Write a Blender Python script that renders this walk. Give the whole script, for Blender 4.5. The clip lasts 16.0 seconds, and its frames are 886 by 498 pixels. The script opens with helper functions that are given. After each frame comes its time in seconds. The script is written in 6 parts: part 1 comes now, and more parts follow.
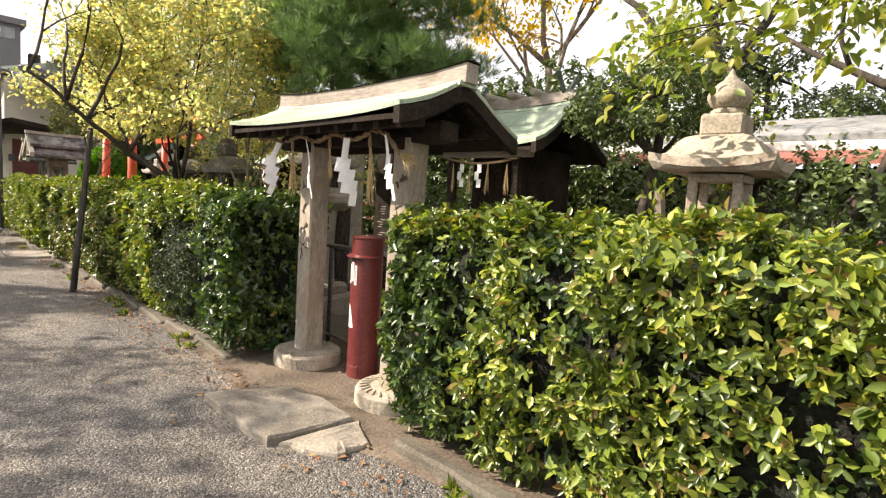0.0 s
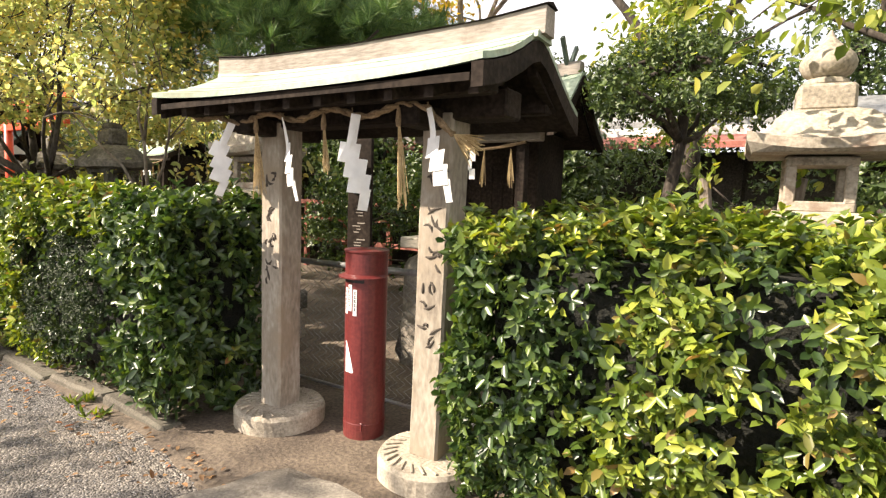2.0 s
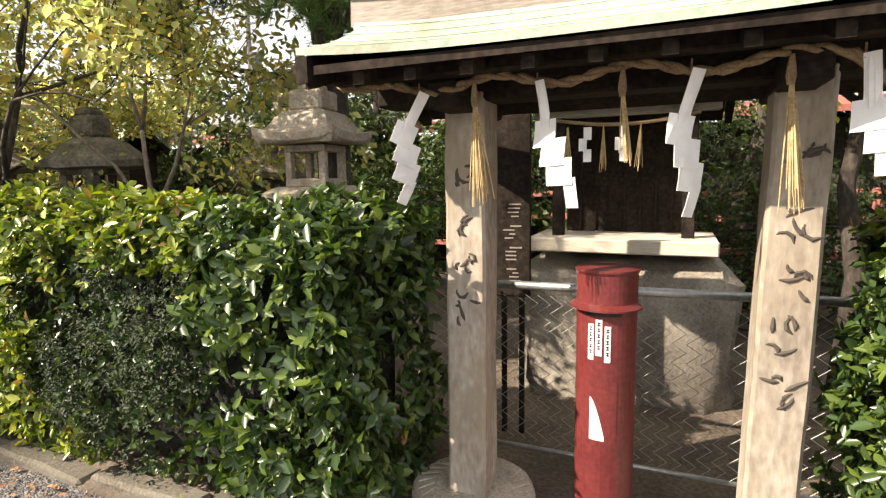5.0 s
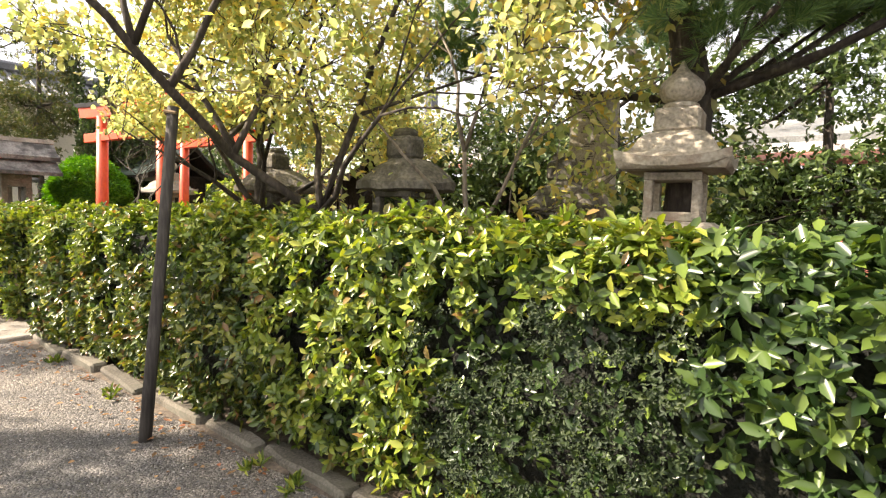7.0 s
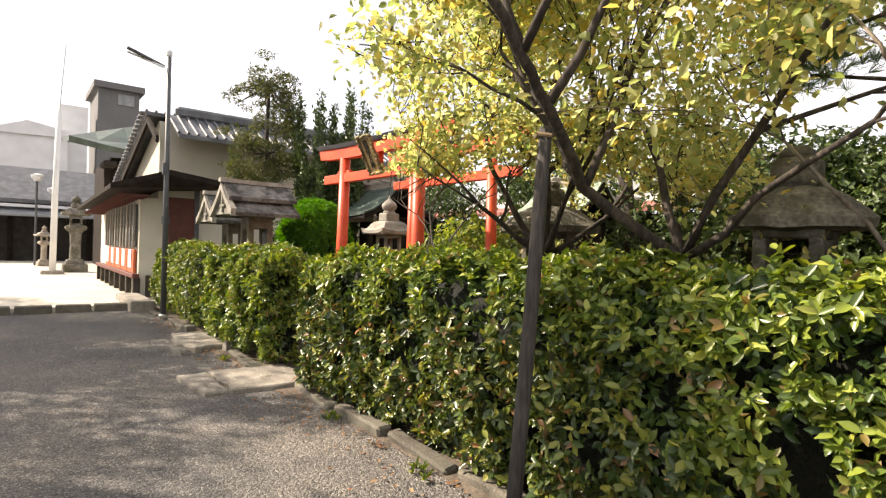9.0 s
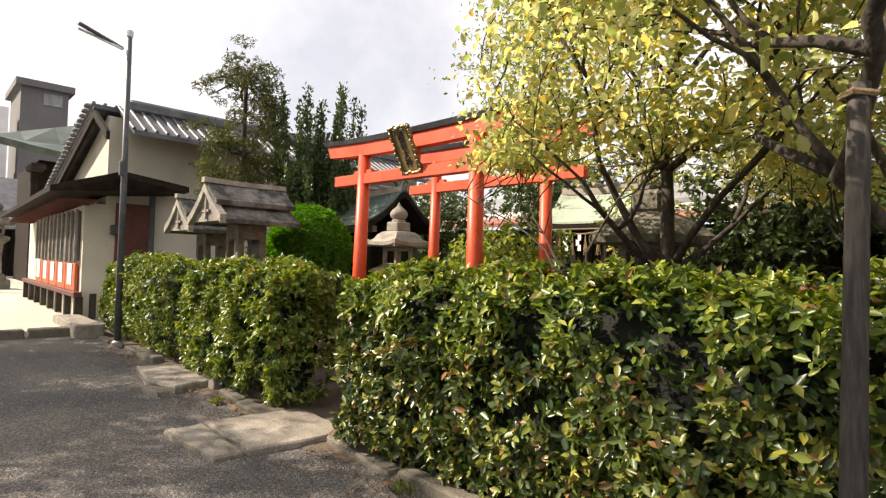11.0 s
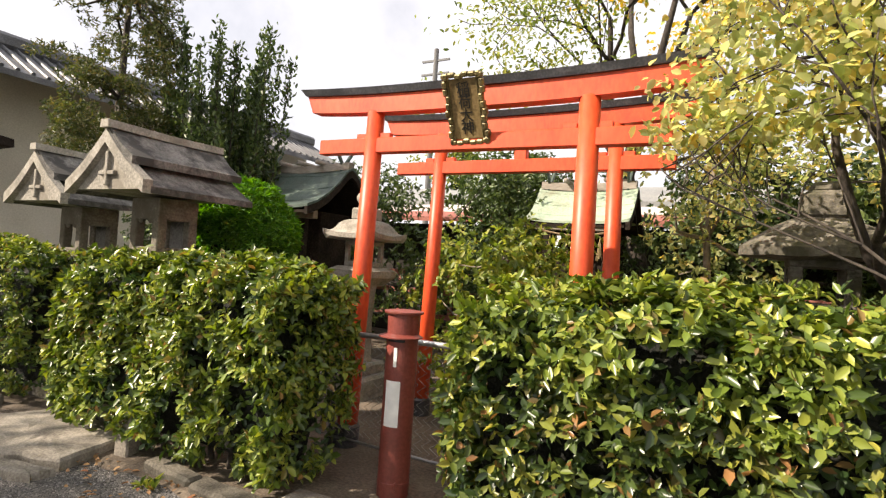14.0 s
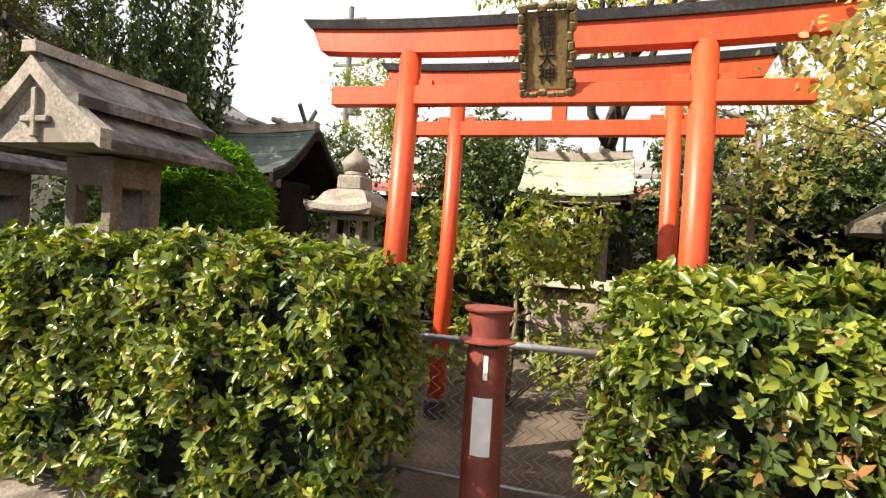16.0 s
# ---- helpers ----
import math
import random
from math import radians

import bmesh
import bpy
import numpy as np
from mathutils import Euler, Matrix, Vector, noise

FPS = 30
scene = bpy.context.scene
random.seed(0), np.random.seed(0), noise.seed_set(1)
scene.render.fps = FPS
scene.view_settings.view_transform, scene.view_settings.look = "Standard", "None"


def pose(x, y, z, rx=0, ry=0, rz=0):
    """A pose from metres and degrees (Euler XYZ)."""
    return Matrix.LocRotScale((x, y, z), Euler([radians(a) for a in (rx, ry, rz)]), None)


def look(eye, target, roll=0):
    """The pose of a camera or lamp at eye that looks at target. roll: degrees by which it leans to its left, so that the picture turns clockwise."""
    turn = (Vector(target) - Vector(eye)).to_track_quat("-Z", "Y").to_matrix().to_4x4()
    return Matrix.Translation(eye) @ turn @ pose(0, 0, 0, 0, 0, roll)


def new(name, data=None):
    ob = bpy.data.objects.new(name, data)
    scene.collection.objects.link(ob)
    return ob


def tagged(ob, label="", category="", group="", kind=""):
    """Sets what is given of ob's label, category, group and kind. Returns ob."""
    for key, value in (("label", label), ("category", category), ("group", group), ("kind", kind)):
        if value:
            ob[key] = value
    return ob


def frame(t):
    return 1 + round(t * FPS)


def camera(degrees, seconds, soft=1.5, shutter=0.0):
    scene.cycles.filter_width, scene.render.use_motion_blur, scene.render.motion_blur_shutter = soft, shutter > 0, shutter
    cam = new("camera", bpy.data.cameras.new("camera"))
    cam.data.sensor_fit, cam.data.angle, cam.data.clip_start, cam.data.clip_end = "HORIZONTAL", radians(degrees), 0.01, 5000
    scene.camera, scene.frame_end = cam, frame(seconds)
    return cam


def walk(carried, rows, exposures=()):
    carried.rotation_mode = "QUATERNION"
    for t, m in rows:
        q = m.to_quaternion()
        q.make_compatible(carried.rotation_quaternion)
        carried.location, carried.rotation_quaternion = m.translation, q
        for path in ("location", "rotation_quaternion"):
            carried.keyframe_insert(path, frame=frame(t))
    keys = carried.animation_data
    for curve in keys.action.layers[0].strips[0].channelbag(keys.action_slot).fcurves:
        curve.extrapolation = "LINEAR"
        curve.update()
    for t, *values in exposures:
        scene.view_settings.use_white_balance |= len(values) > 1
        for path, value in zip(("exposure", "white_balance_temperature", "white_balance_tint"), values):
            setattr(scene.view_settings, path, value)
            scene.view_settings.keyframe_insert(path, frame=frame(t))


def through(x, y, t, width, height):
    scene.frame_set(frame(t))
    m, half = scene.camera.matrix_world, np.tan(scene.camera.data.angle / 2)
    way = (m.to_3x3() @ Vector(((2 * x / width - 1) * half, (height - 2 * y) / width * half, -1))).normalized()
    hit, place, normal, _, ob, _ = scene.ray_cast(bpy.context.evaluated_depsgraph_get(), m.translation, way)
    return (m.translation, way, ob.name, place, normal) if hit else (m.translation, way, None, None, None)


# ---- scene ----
cam = camera(78.6, 16.0, 1.3)
METRES, EYE, TILT, LEAN, TURN = 11.6, 1.45, 0.0, 0.0, 39.6
PATH = [
    (0, (0.061, 0.419, 1.434), (-1.329, 1.846, 1.257), 3.6),
    (0.5, (-0.28, 0.51, 1.417), (-1.597, 2.007, 1.263), 2.8),
    (1, (-0.601, 0.537, 1.418), (-1.833, 2.105, 1.262), 2.8),
    (1.5, (-0.957, 0.556, 1.445), (-2.074, 2.206, 1.271), 2.0),
    (2, (-1.26, 0.599, 1.444), (-2.312, 2.289, 1.248), 1.9),
    (2.5, (-1.555, 0.657, 1.477), (-2.574, 2.362, 1.238), 1.6),
    (3, (-1.838, 0.682, 1.539), (-2.794, 2.409, 1.214), 0.6),
    (3.2, (-1.96, 0.693, 1.546), (-2.874, 2.44, 1.21), 0.3),
    (5.3, (-3.262, 0.722, 1.50), (-4.043, 2.545, 1.242), -1.0),
    (5.5, (-3.415, 0.725, 1.507), (-4.276, 2.51, 1.242), -1.1),
    (6, (-3.699, 0.735, 1.54), (-4.764, 2.411, 1.303), 1.9),
    (6.5, (-4.10, 0.60, 1.48), (-5.21, 2.255, 1.325), 1.8),
    (7, (-4.539, 0.521, 1.455), (-5.75, 2.107, 1.324), 1.8),
    (7.5, (-4.966, 0.425, 1.462), (-6.284, 1.925, 1.352), 2.5),
    (8, (-5.384, 0.283, 1.44), (-6.817, 1.676, 1.357), 2.9),
    (8.5, (-5.727, 0.154, 1.46), (-7.241, 1.459, 1.409), 2.3),
    (9, (-6.15, 0.129, 1.454), (-7.715, 1.374, 1.449), 1.7),
    (9.5, (-6.54, 0.029, 1.434), (-8.07, 1.315, 1.475), 2.6),
    (10, (-6.895, -0.014, 1.431), (-8.356, 1.35, 1.475), 2.3),
    (10.2, (-7.031, -0.01, 1.43), (-8.486, 1.362, 1.466), 2.1),
    (12.3, (-8.742, 0.02, 1.461), (-10.063, 1.519, 1.55), 2.8),
    (12.5, (-8.908, -0.004, 1.461), (-10.203, 1.517, 1.555), 3.3),
    (13, (-9.297, -0.035, 1.462), (-10.488, 1.568, 1.557), 3.5),
    (13.5, (-9.585, 0.027, 1.451), (-10.654, 1.717, 1.488), 3.7),
    (14, (-9.946, 0.091, 1.456), (-10.891, 1.853, 1.505), 3.8),
    (14.5, (-10.332, 0.086, 1.467), (-11.187, 1.894, 1.511), 3.7),
    (15, (-10.606, 0.212, 1.446), (-11.394, 2.05, 1.463), 3.1),
    (15.5, (-10.861, 0.335, 1.438), (-11.574, 2.204, 1.442), 3.1),
    (16, (-11.172, 0.386, 1.454), (-11.77, 2.294, 1.419), 3.4),
]
EXPOSURES = [(0, 1.17), (1.5, 1.3), (3, 1.4), (5.5, 1.25), (6.5, 1.68), (7.5, 1.65), (8.5, 1.28), (9.5, 0.98), (12.5, 0.80), (14, 0.94), (16, 1.04)]
walk(cam, [(t, look(eye, target, roll)) for t, eye, target, roll in PATH], [(t, e, 6750, 15) for t, e in EXPOSURES])

# ---- world, sun, exposure ----
SUN_TO = Vector((-0.60, -0.54, 0.62)).normalized()
world = bpy.data.worlds.new("sky")
scene.world = world
world.use_nodes = True
wn, wl = world.node_tree.nodes, world.node_tree.links
sky = wn.new("ShaderNodeTexSky")
sky.sky_type, sky.sun_disc = "NISHITA", False
sky.sun_elevation = math.asin(SUN_TO.z)
sky.sun_rotation = math.atan2(SUN_TO.x, SUN_TO.y)
sky.dust_density, sky.ozone_density = 1.6, 1.0
wc = wn.new("ShaderNodeTexCoord")
wnoise = wn.new("ShaderNodeTexNoise")
wnoise.inputs["Scale"].default_value, wnoise.inputs["Detail"].default_value = 2.6, 7.0
wnoise.inputs["Roughness"].default_value = 0.55
wramp = wn.new("ShaderNodeValToRGB")
wramp.color_ramp.elements[0].position, wramp.color_ramp.elements[1].position = 0.36, 0.58
wramp.color_ramp.elements[0].color = (0.6, 0.6, 0.6, 1)
wmix = wn.new("ShaderNodeMixRGB")
wmix.inputs["Color2"].default_value = (11.0, 11.15, 11.5, 1)
wl.new(wc.outputs["Generated"], wnoise.inputs["Vector"])
wl.new(wnoise.outputs["Fac"], wramp.inputs["Fac"])
wl.new(wramp.outputs["Color"], wmix.inputs["Fac"])
wl.new(sky.outputs["Color"], wmix.inputs["Color1"])
wl.new(wmix.outputs["Color"], wn["Background"].inputs["Color"])
wn["Background"].inputs["Strength"].default_value = 0.06
sun_data = bpy.data.lights.new("sun", "SUN")
sun_data.energy, sun_data.angle, sun_data.color = 5.0, radians(0.6), (1.0, 0.90, 0.74)
sun = new("sun", sun_data)
sun.matrix_world = look(SUN_TO * 50, (0, 0, 0))

# ---- materials ----
def material(name):
    m = bpy.data.materials.new(name)
    m.use_nodes = True
    return m, m.node_tree.nodes, m.node_tree.links, m.node_tree.nodes["Principled BSDF"]


def ramp(nodes, links, source, stops):
    r = nodes.new("ShaderNodeValToRGB")
    els = r.color_ramp.elements
    while len(els) < len(stops):
        els.new(0.5)
    for e, (p, c) in zip(els, stops):
        e.position, e.color = p, (*c, 1)
    links.new(source, r.inputs["Fac"])
    return r.outputs["Color"]


def surface(name, dark, mid, light, scale=6.0, fine=60.0, rough=0.8, metal=0.0, bump=0.3, stain=None, stain_at=0.62, stain_scale=1.5, stretch=(1, 1, 1), bump_dist=0.01, random_tint=0.0, spec=0.5):
    """Noise at two scales between three tones, a stain with edges of its own, and fine relief."""
    m, n, l, b = material(name)
    tc = n.new("ShaderNodeTexCoord")
    mp = n.new("ShaderNodeMapping")
    mp.inputs["Scale"].default_value = stretch
    l.new(tc.outputs["Object"], mp.inputs["Vector"])
    vec = mp.outputs["Vector"]
    big = n.new("ShaderNodeTexNoise")
    big.inputs["Scale"].default_value, big.inputs["Detail"].default_value = scale, 6
    small = n.new("ShaderNodeTexNoise")
    small.inputs["Scale"].default_value, small.inputs["Detail"].default_value = fine, 4
    l.new(vec, big.inputs["Vector"]); l.new(vec, small.inputs["Vector"])
    mixf = n.new("ShaderNodeMath"); mixf.operation = "MULTIPLY_ADD"
    mixf.inputs[1].default_value = 0.5
    half = n.new("ShaderNodeMath"); half.operation = "MULTIPLY"; half.inputs[1].default_value = 0.5
    l.new(small.outputs["Fac"], mixf.inputs[0]); l.new(big.outputs["Fac"], half.inputs[0]); l.new(half.outputs[0], mixf.inputs[2])
    col = ramp(n, l, mixf.outputs[0], [(0.36, dark), (0.5, mid), (0.66, light)])
    if stain:
        st = n.new("ShaderNodeTexNoise")
        st.inputs["Scale"].default_value, st.inputs["Detail"].default_value, st.inputs["Roughness"].default_value = stain_scale, 9, 0.7
        l.new(tc.outputs["Object"], st.inputs["Vector"])
        f = ramp(n, l, st.outputs["Fac"], [(stain_at - 0.08, (0, 0, 0)), (stain_at + 0.05, (1, 1, 1))])
        mx = n.new("ShaderNodeMixRGB")
        l.new(f, mx.inputs["Fac"]); l.new(col, mx.inputs["Color1"])
        mx.inputs["Color2"].default_value = (*stain, 1)
        col = mx.outputs["Color"]
    if random_tint:
        oi = n.new("ShaderNodeObjectInfo")
        hv = n.new("ShaderNodeHueSaturation")
        mr = n.new("ShaderNodeMapRange")
        mr.inputs["To Min"].default_value, mr.inputs["To Max"].default_value = 1 - random_tint, 1 + random_tint
        l.new(oi.outputs["Random"], mr.inputs["Value"]); l.new(mr.outputs[0], hv.inputs["Value"]); l.new(col, hv.inputs["Color"])
        col = hv.outputs["Color"]
    l.new(col, b.inputs["Base Color"])
    bp = n.new("ShaderNodeBump")
    bp.inputs["Strength"].default_value, bp.inputs["Distance"].default_value = bump, bump_dist
    l.new(mixf.outputs[0], bp.inputs["Height"]); l.new(bp.outputs["Normal"], b.inputs["Normal"])
    rr = n.new("ShaderNodeMapRange")
    rr.inputs["To Min"].default_value, rr.inputs["To Max"].default_value = max(0.05, rough - 0.12), min(1, rough + 0.12)
    l.new(big.outputs["Fac"], rr.inputs["Value"]); l.new(rr.outputs[0], b.inputs["Roughness"])
    b.inputs["Metallic"].default_value = metal
    b.inputs["Specular IOR Level"].default_value = spec
    return m


def leaf_material(name, tones, rough=0.35, through=0.3, spec=0.5):
    """Leaves: each one takes a tone of its own, with some light let through."""
    m, n, l, b = material(name)
    g = n.new("ShaderNodeNewGeometry")
    stops = [(i / (len(tones) - 1), c) for i, c in enumerate(tones)]
    col = ramp(n, l, g.outputs["Random Per Island"], stops)
    l.new(col, b.inputs["Base Color"])
    b.inputs["Roughness"].default_value = rough
    b.inputs["Specular IOR Level"].default_value = spec
    t = n.new("ShaderNodeBsdfTranslucent")
    hv = n.new("ShaderNodeHueSaturation")
    hv.inputs["Saturation"].default_value, hv.inputs["Value"].default_value = 1.15, 1.5
    l.new(col, hv.inputs["Color"]); l.new(hv.outputs["Color"], t.inputs["Color"])
    mx = n.new("ShaderNodeMixShader")
    mx.inputs["Fac"].default_value = through
    l.new(b.outputs["BSDF"], mx.inputs[1]); l.new(t.outputs["BSDF"], mx.inputs[2])
    l.new(mx.outputs["Shader"], n["Material Output"].inputs["Surface"])
    return m


def gravel_material():
    m, n, l, b = material("gravel")
    tc = n.new("ShaderNodeTexCoord")
    vo = n.new("ShaderNodeTexVoronoi"); vo.inputs["Scale"].default_value = 95
    vo2 = n.new("ShaderNodeTexVoronoi"); vo2.inputs["Scale"].default_value = 34
    big = n.new("ShaderNodeTexNoise"); big.inputs["Scale"].default_value, big.inputs["Detail"].default_value = 0.7, 8
    for x in (vo, vo2, big):
        l.new(tc.outputs["Object"], x.inputs["Vector"])
    sep = n.new("ShaderNodeSeparateColor"); l.new(vo.outputs["Color"], sep.inputs["Color"])
    c1 = ramp(n, l, sep.outputs[0], [(0.0, (0.095, 0.088, 0.082)), (0.5, (0.18, 0.168, 0.155)), (0.86, (0.26, 0.245, 0.222)), (1.0, (0.44, 0.41, 0.37))])
    c2 = ramp(n, l, big.outputs["Fac"], [(0.40, (0.62, 0.62, 0.63)), (0.62, (0.98, 0.93, 0.86))])
    mu = n.new("ShaderNodeMixRGB"); mu.blend_type = "MULTIPLY"; mu.inputs["Fac"].default_value = 1
    l.new(c1, mu.inputs["Color1"]); l.new(c2, mu.inputs["Color2"])
    l.new(mu.outputs["Color"], b.inputs["Base Color"])
    add = n.new("ShaderNodeMath"); add.operation = "ADD"
    l.new(vo.outputs["Distance"], add.inputs[0]); l.new(vo2.outputs["Distance"], add.inputs[1])
    bp = n.new("ShaderNodeBump"); bp.invert = True
    bp.inputs["Strength"].default_value, bp.inputs["Distance"].default_value = 0.9, 0.012
    l.new(add.outputs[0], bp.inputs["Height"]); l.new(bp.outputs["Normal"], b.inputs["Normal"])
    b.inputs["Roughness"].default_value = 0.9
    return m


def plain(name, colour, rough=0.6, metal=0.0):
    m, n, l, b = material(name)
    tc = n.new("ShaderNodeTexCoord")
    no = n.new("ShaderNodeTexNoise"); no.inputs["Scale"].default_value, no.inputs["Detail"].default_value = 9, 6
    l.new(tc.outputs["Object"], no.inputs["Vector"])
    col = ramp(n, l, no.outputs["Fac"], [(0.3, tuple(c * 0.8 for c in colour)), (0.7, tuple(min(1, c * 1.12) for c in colour))])
    l.new(col, b.inputs["Base Color"])
    b.inputs["Roughness"].default_value, b.inputs["Metallic"].default_value = rough, metal
    return m


GRAVEL = gravel_material()
SOIL = surface("soil", (0.06, 0.046, 0.034), (0.12, 0.093, 0.068), (0.20, 0.16, 0.115), 3, 45, 0.95, bump=0.8, bump_dist=0.02)
PAVING = surface("pale_paving", (0.40, 0.37, 0.31), (0.50, 0.46, 0.38), (0.60, 0.56, 0.48), 0.8, 60, 0.9, bump=0.2)
STONE = surface("lantern_stone", (0.19, 0.165, 0.13), (0.36, 0.315, 0.25), (0.50, 0.44, 0.355), 5, 55, 0.9, bump=0.6, stain=(0.255, 0.19, 0.14), stain_at=0.60, stain_scale=4.5)
ROUGH_STONE = surface("mossy_rough_stone", (0.06, 0.055, 0.045), (0.15, 0.135, 0.11), (0.27, 0.245, 0.20), 7, 40, 0.95, bump=0.9, bump_dist=0.02, stain=(0.075, 0.07, 0.045), stain_at=0.55, stain_scale=4)
KERB = surface("kerb_stone", (0.06, 0.052, 0.038), (0.125, 0.11, 0.085), (0.21, 0.188, 0.15), 6, 70, 0.92, bump=0.8, stain=(0.10, 0.095, 0.07), stain_at=0.57, stain_scale=3, random_tint=0.25)
SLAB = surface("step_slab_stone", (0.15, 0.13, 0.105), (0.27, 0.24, 0.195), (0.40, 0.36, 0.30), 4, 65, 0.92, bump=0.8, stain=(0.16, 0.14, 0.115), stain_at=0.6, stain_scale=2.5, random_tint=0.12)
MILL = surface("millstone", (0.22, 0.19, 0.145), (0.38, 0.335, 0.265), (0.52, 0.46, 0.37), 7, 70, 0.92, bump=0.7)
PILLAR_STONE = surface("grey_pillar_stone", (0.19, 0.16, 0.125), (0.31, 0.27, 0.215), (0.45, 0.405, 0.335), 4, 50, 0.88, bump=0.5, stain=(0.30, 0.245, 0.18), stain_at=0.56, stain_scale=2.2, stretch=(1, 1, 0.35))
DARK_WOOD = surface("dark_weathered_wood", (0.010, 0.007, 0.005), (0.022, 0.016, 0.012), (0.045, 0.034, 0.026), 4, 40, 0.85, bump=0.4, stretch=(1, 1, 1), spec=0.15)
GREY_WOOD = surface("silvered_board", (0.17, 0.145, 0.12), (0.27, 0.235, 0.20), (0.37, 0.335, 0.29), 4, 60, 0.85, bump=0.4, stretch=(0.25, 2, 2), stain=(0.16, 0.13, 0.10), stain_at=0.6)
HOUSE_ROOF = surface("grey_roof_stone", (0.10, 0.096, 0.088), (0.18, 0.172, 0.157), (0.28, 0.268, 0.245), 4, 55, 0.9, bump=0.6, stain=(0.05, 0.047, 0.043), stain_at=0.52, stain_scale=3.4)
# weathered stone, its colour darkened further for the shade under the roof
SHRINE_STONE = surface("shaded_weathered_stone", (0.085, 0.075, 0.06), (0.17, 0.15, 0.12), (0.28, 0.25, 0.20), 5, 55, 0.92, bump=0.7, stain=(0.10, 0.085, 0.06), stain_at=0.55, stain_scale=3.0)
HOUSE_STONE = surface("grey_beige_gable_stone", (0.17, 0.157, 0.132), (0.31, 0.287, 0.243), (0.44, 0.41, 0.355), 5, 55, 0.9, bump=0.6, stain=(0.20, 0.18, 0.145), stain_at=0.58, stain_scale=3.6)
PALE_WOOD = surface("pale_shelf_wood", (0.42, 0.37, 0.29), (0.55, 0.49, 0.39), (0.66, 0.6, 0.49), 3, 50, 0.8, bump=0.3, stretch=(0.3, 2, 2))
COPPER = surface("green_copper_sheet", (0.21, 0.28, 0.21), (0.32, 0.40, 0.30), (0.43, 0.49, 0.375), 2.5, 40, 0.55, 0.0, 0.2, stain=(0.23, 0.24, 0.17), stain_at=0.6, stain_scale=2.0)
DARK_COPPER = surface("dark_copper_sheet", (0.030, 0.046, 0.038), (0.058, 0.085, 0.07), (0.10, 0.135, 0.11), 2.5, 40, 0.5, 0.0, 0.2, stain=(0.07, 0.07, 0.055), stain_at=0.6, stain_scale=2.0)
BOX_RED = surface("dark_red_box_paint", (0.10, 0.017, 0.017), (0.135, 0.025, 0.024), (0.18, 0.037, 0.033), 4, 50, 0.38, bump=0.12, stain=(0.10, 0.030, 0.022), stain_at=0.66, stain_scale=4)
BOX_BROWN = surface("faded_red_box_paint", (0.15, 0.035, 0.026), (0.20, 0.047, 0.036), (0.25, 0.065, 0.05), 4, 50, 0.45, bump=0.15, stain=(0.16, 0.06, 0.04), stain_at=0.64, stain_scale=4)
VERMILION = surface("vermilion_paint", (0.56, 0.055, 0.018), (0.68, 0.078, 0.022), (0.76, 0.10, 0.03), 3, 40, 0.45, bump=0.15, stain=(0.50, 0.05, 0.02), stain_at=0.66, stain_scale=2.5, stretch=(1, 1, 0.4))
BLACK_CAP = surface("black_lintel_paint", (0.025, 0.026, 0.03), (0.045, 0.047, 0.053), (0.10, 0.10, 0.11), 5, 60, 0.45, bump=0.2, stain=(0.14, 0.14, 0.145), stain_at=0.68, stain_scale=3)
GILT = surface("tarnished_gilt", (0.06, 0.05, 0.026), (0.16, 0.13, 0.06), (0.36, 0.29, 0.13), 12, 90, 0.4, 0.5, 0.4)
PLAQUE = surface("plaque_board", (0.10, 0.065, 0.025), (0.22, 0.15, 0.06), (0.32, 0.225, 0.10), 4, 50, 0.5, 0.0, bump=0.2)
INK = plain("black_ink", (0.008, 0.008, 0.008), 0.5)
FADED_INK = plain("faded_ink", (0.075, 0.062, 0.05), 0.95)
PAPER = plain("white_paper", (0.82, 0.82, 0.80), 0.8)
STRAW = surface("rice_straw", (0.28, 0.19, 0.085), (0.44, 0.32, 0.155), (0.58, 0.45, 0.25), 20, 120, 0.75, bump=0.3)
ROPE = surface("old_straw_rope", (0.13, 0.085, 0.045), (0.24, 0.165, 0.09), (0.34, 0.245, 0.14), 14, 120, 0.9, bump=0.8)
BARK = surface("dark_bark", (0.018, 0.014, 0.011), (0.045, 0.035, 0.027), (0.10, 0.082, 0.065), 8, 40, 0.95, bump=1.0, bump_dist=0.02, stretch=(1, 1, 0.4))
GREY_BARK = surface("grey_bark", (0.10, 0.08, 0.06), (0.20, 0.165, 0.13), (0.32, 0.27, 0.22), 8, 40, 0.95, bump=0.9, bump_dist=0.02, stretch=(1, 1, 0.4))
POST = surface("old_prop_post", (0.022, 0.018, 0.015), (0.05, 0.043, 0.037), (0.10, 0.089, 0.077), 6, 60, 0.9, bump=0.8, stretch=(1, 1, 0.12))
PIPE = surface("galvanised_pipe", (0.30, 0.31, 0.31), (0.42, 0.43, 0.43), (0.52, 0.53, 0.53), 6, 50, 0.4, 0.7, 0.1)
WIRE = plain("fence_wire", (0.34, 0.34, 0.32), 0.5, 0.5)
POLE_GREY = surface("dark_lamp_pole_paint", (0.05, 0.055, 0.06), (0.075, 0.08, 0.085), (0.12, 0.125, 0.13), 4, 40, 0.5, bump=0.15, stain=(0.13, 0.075, 0.05), stain_at=0.68)
PLASTER = surface("cream_plaster", (0.50, 0.465, 0.375), (0.60, 0.56, 0.46), (0.68, 0.64, 0.54), 1.2, 40, 0.9, bump=0.1)
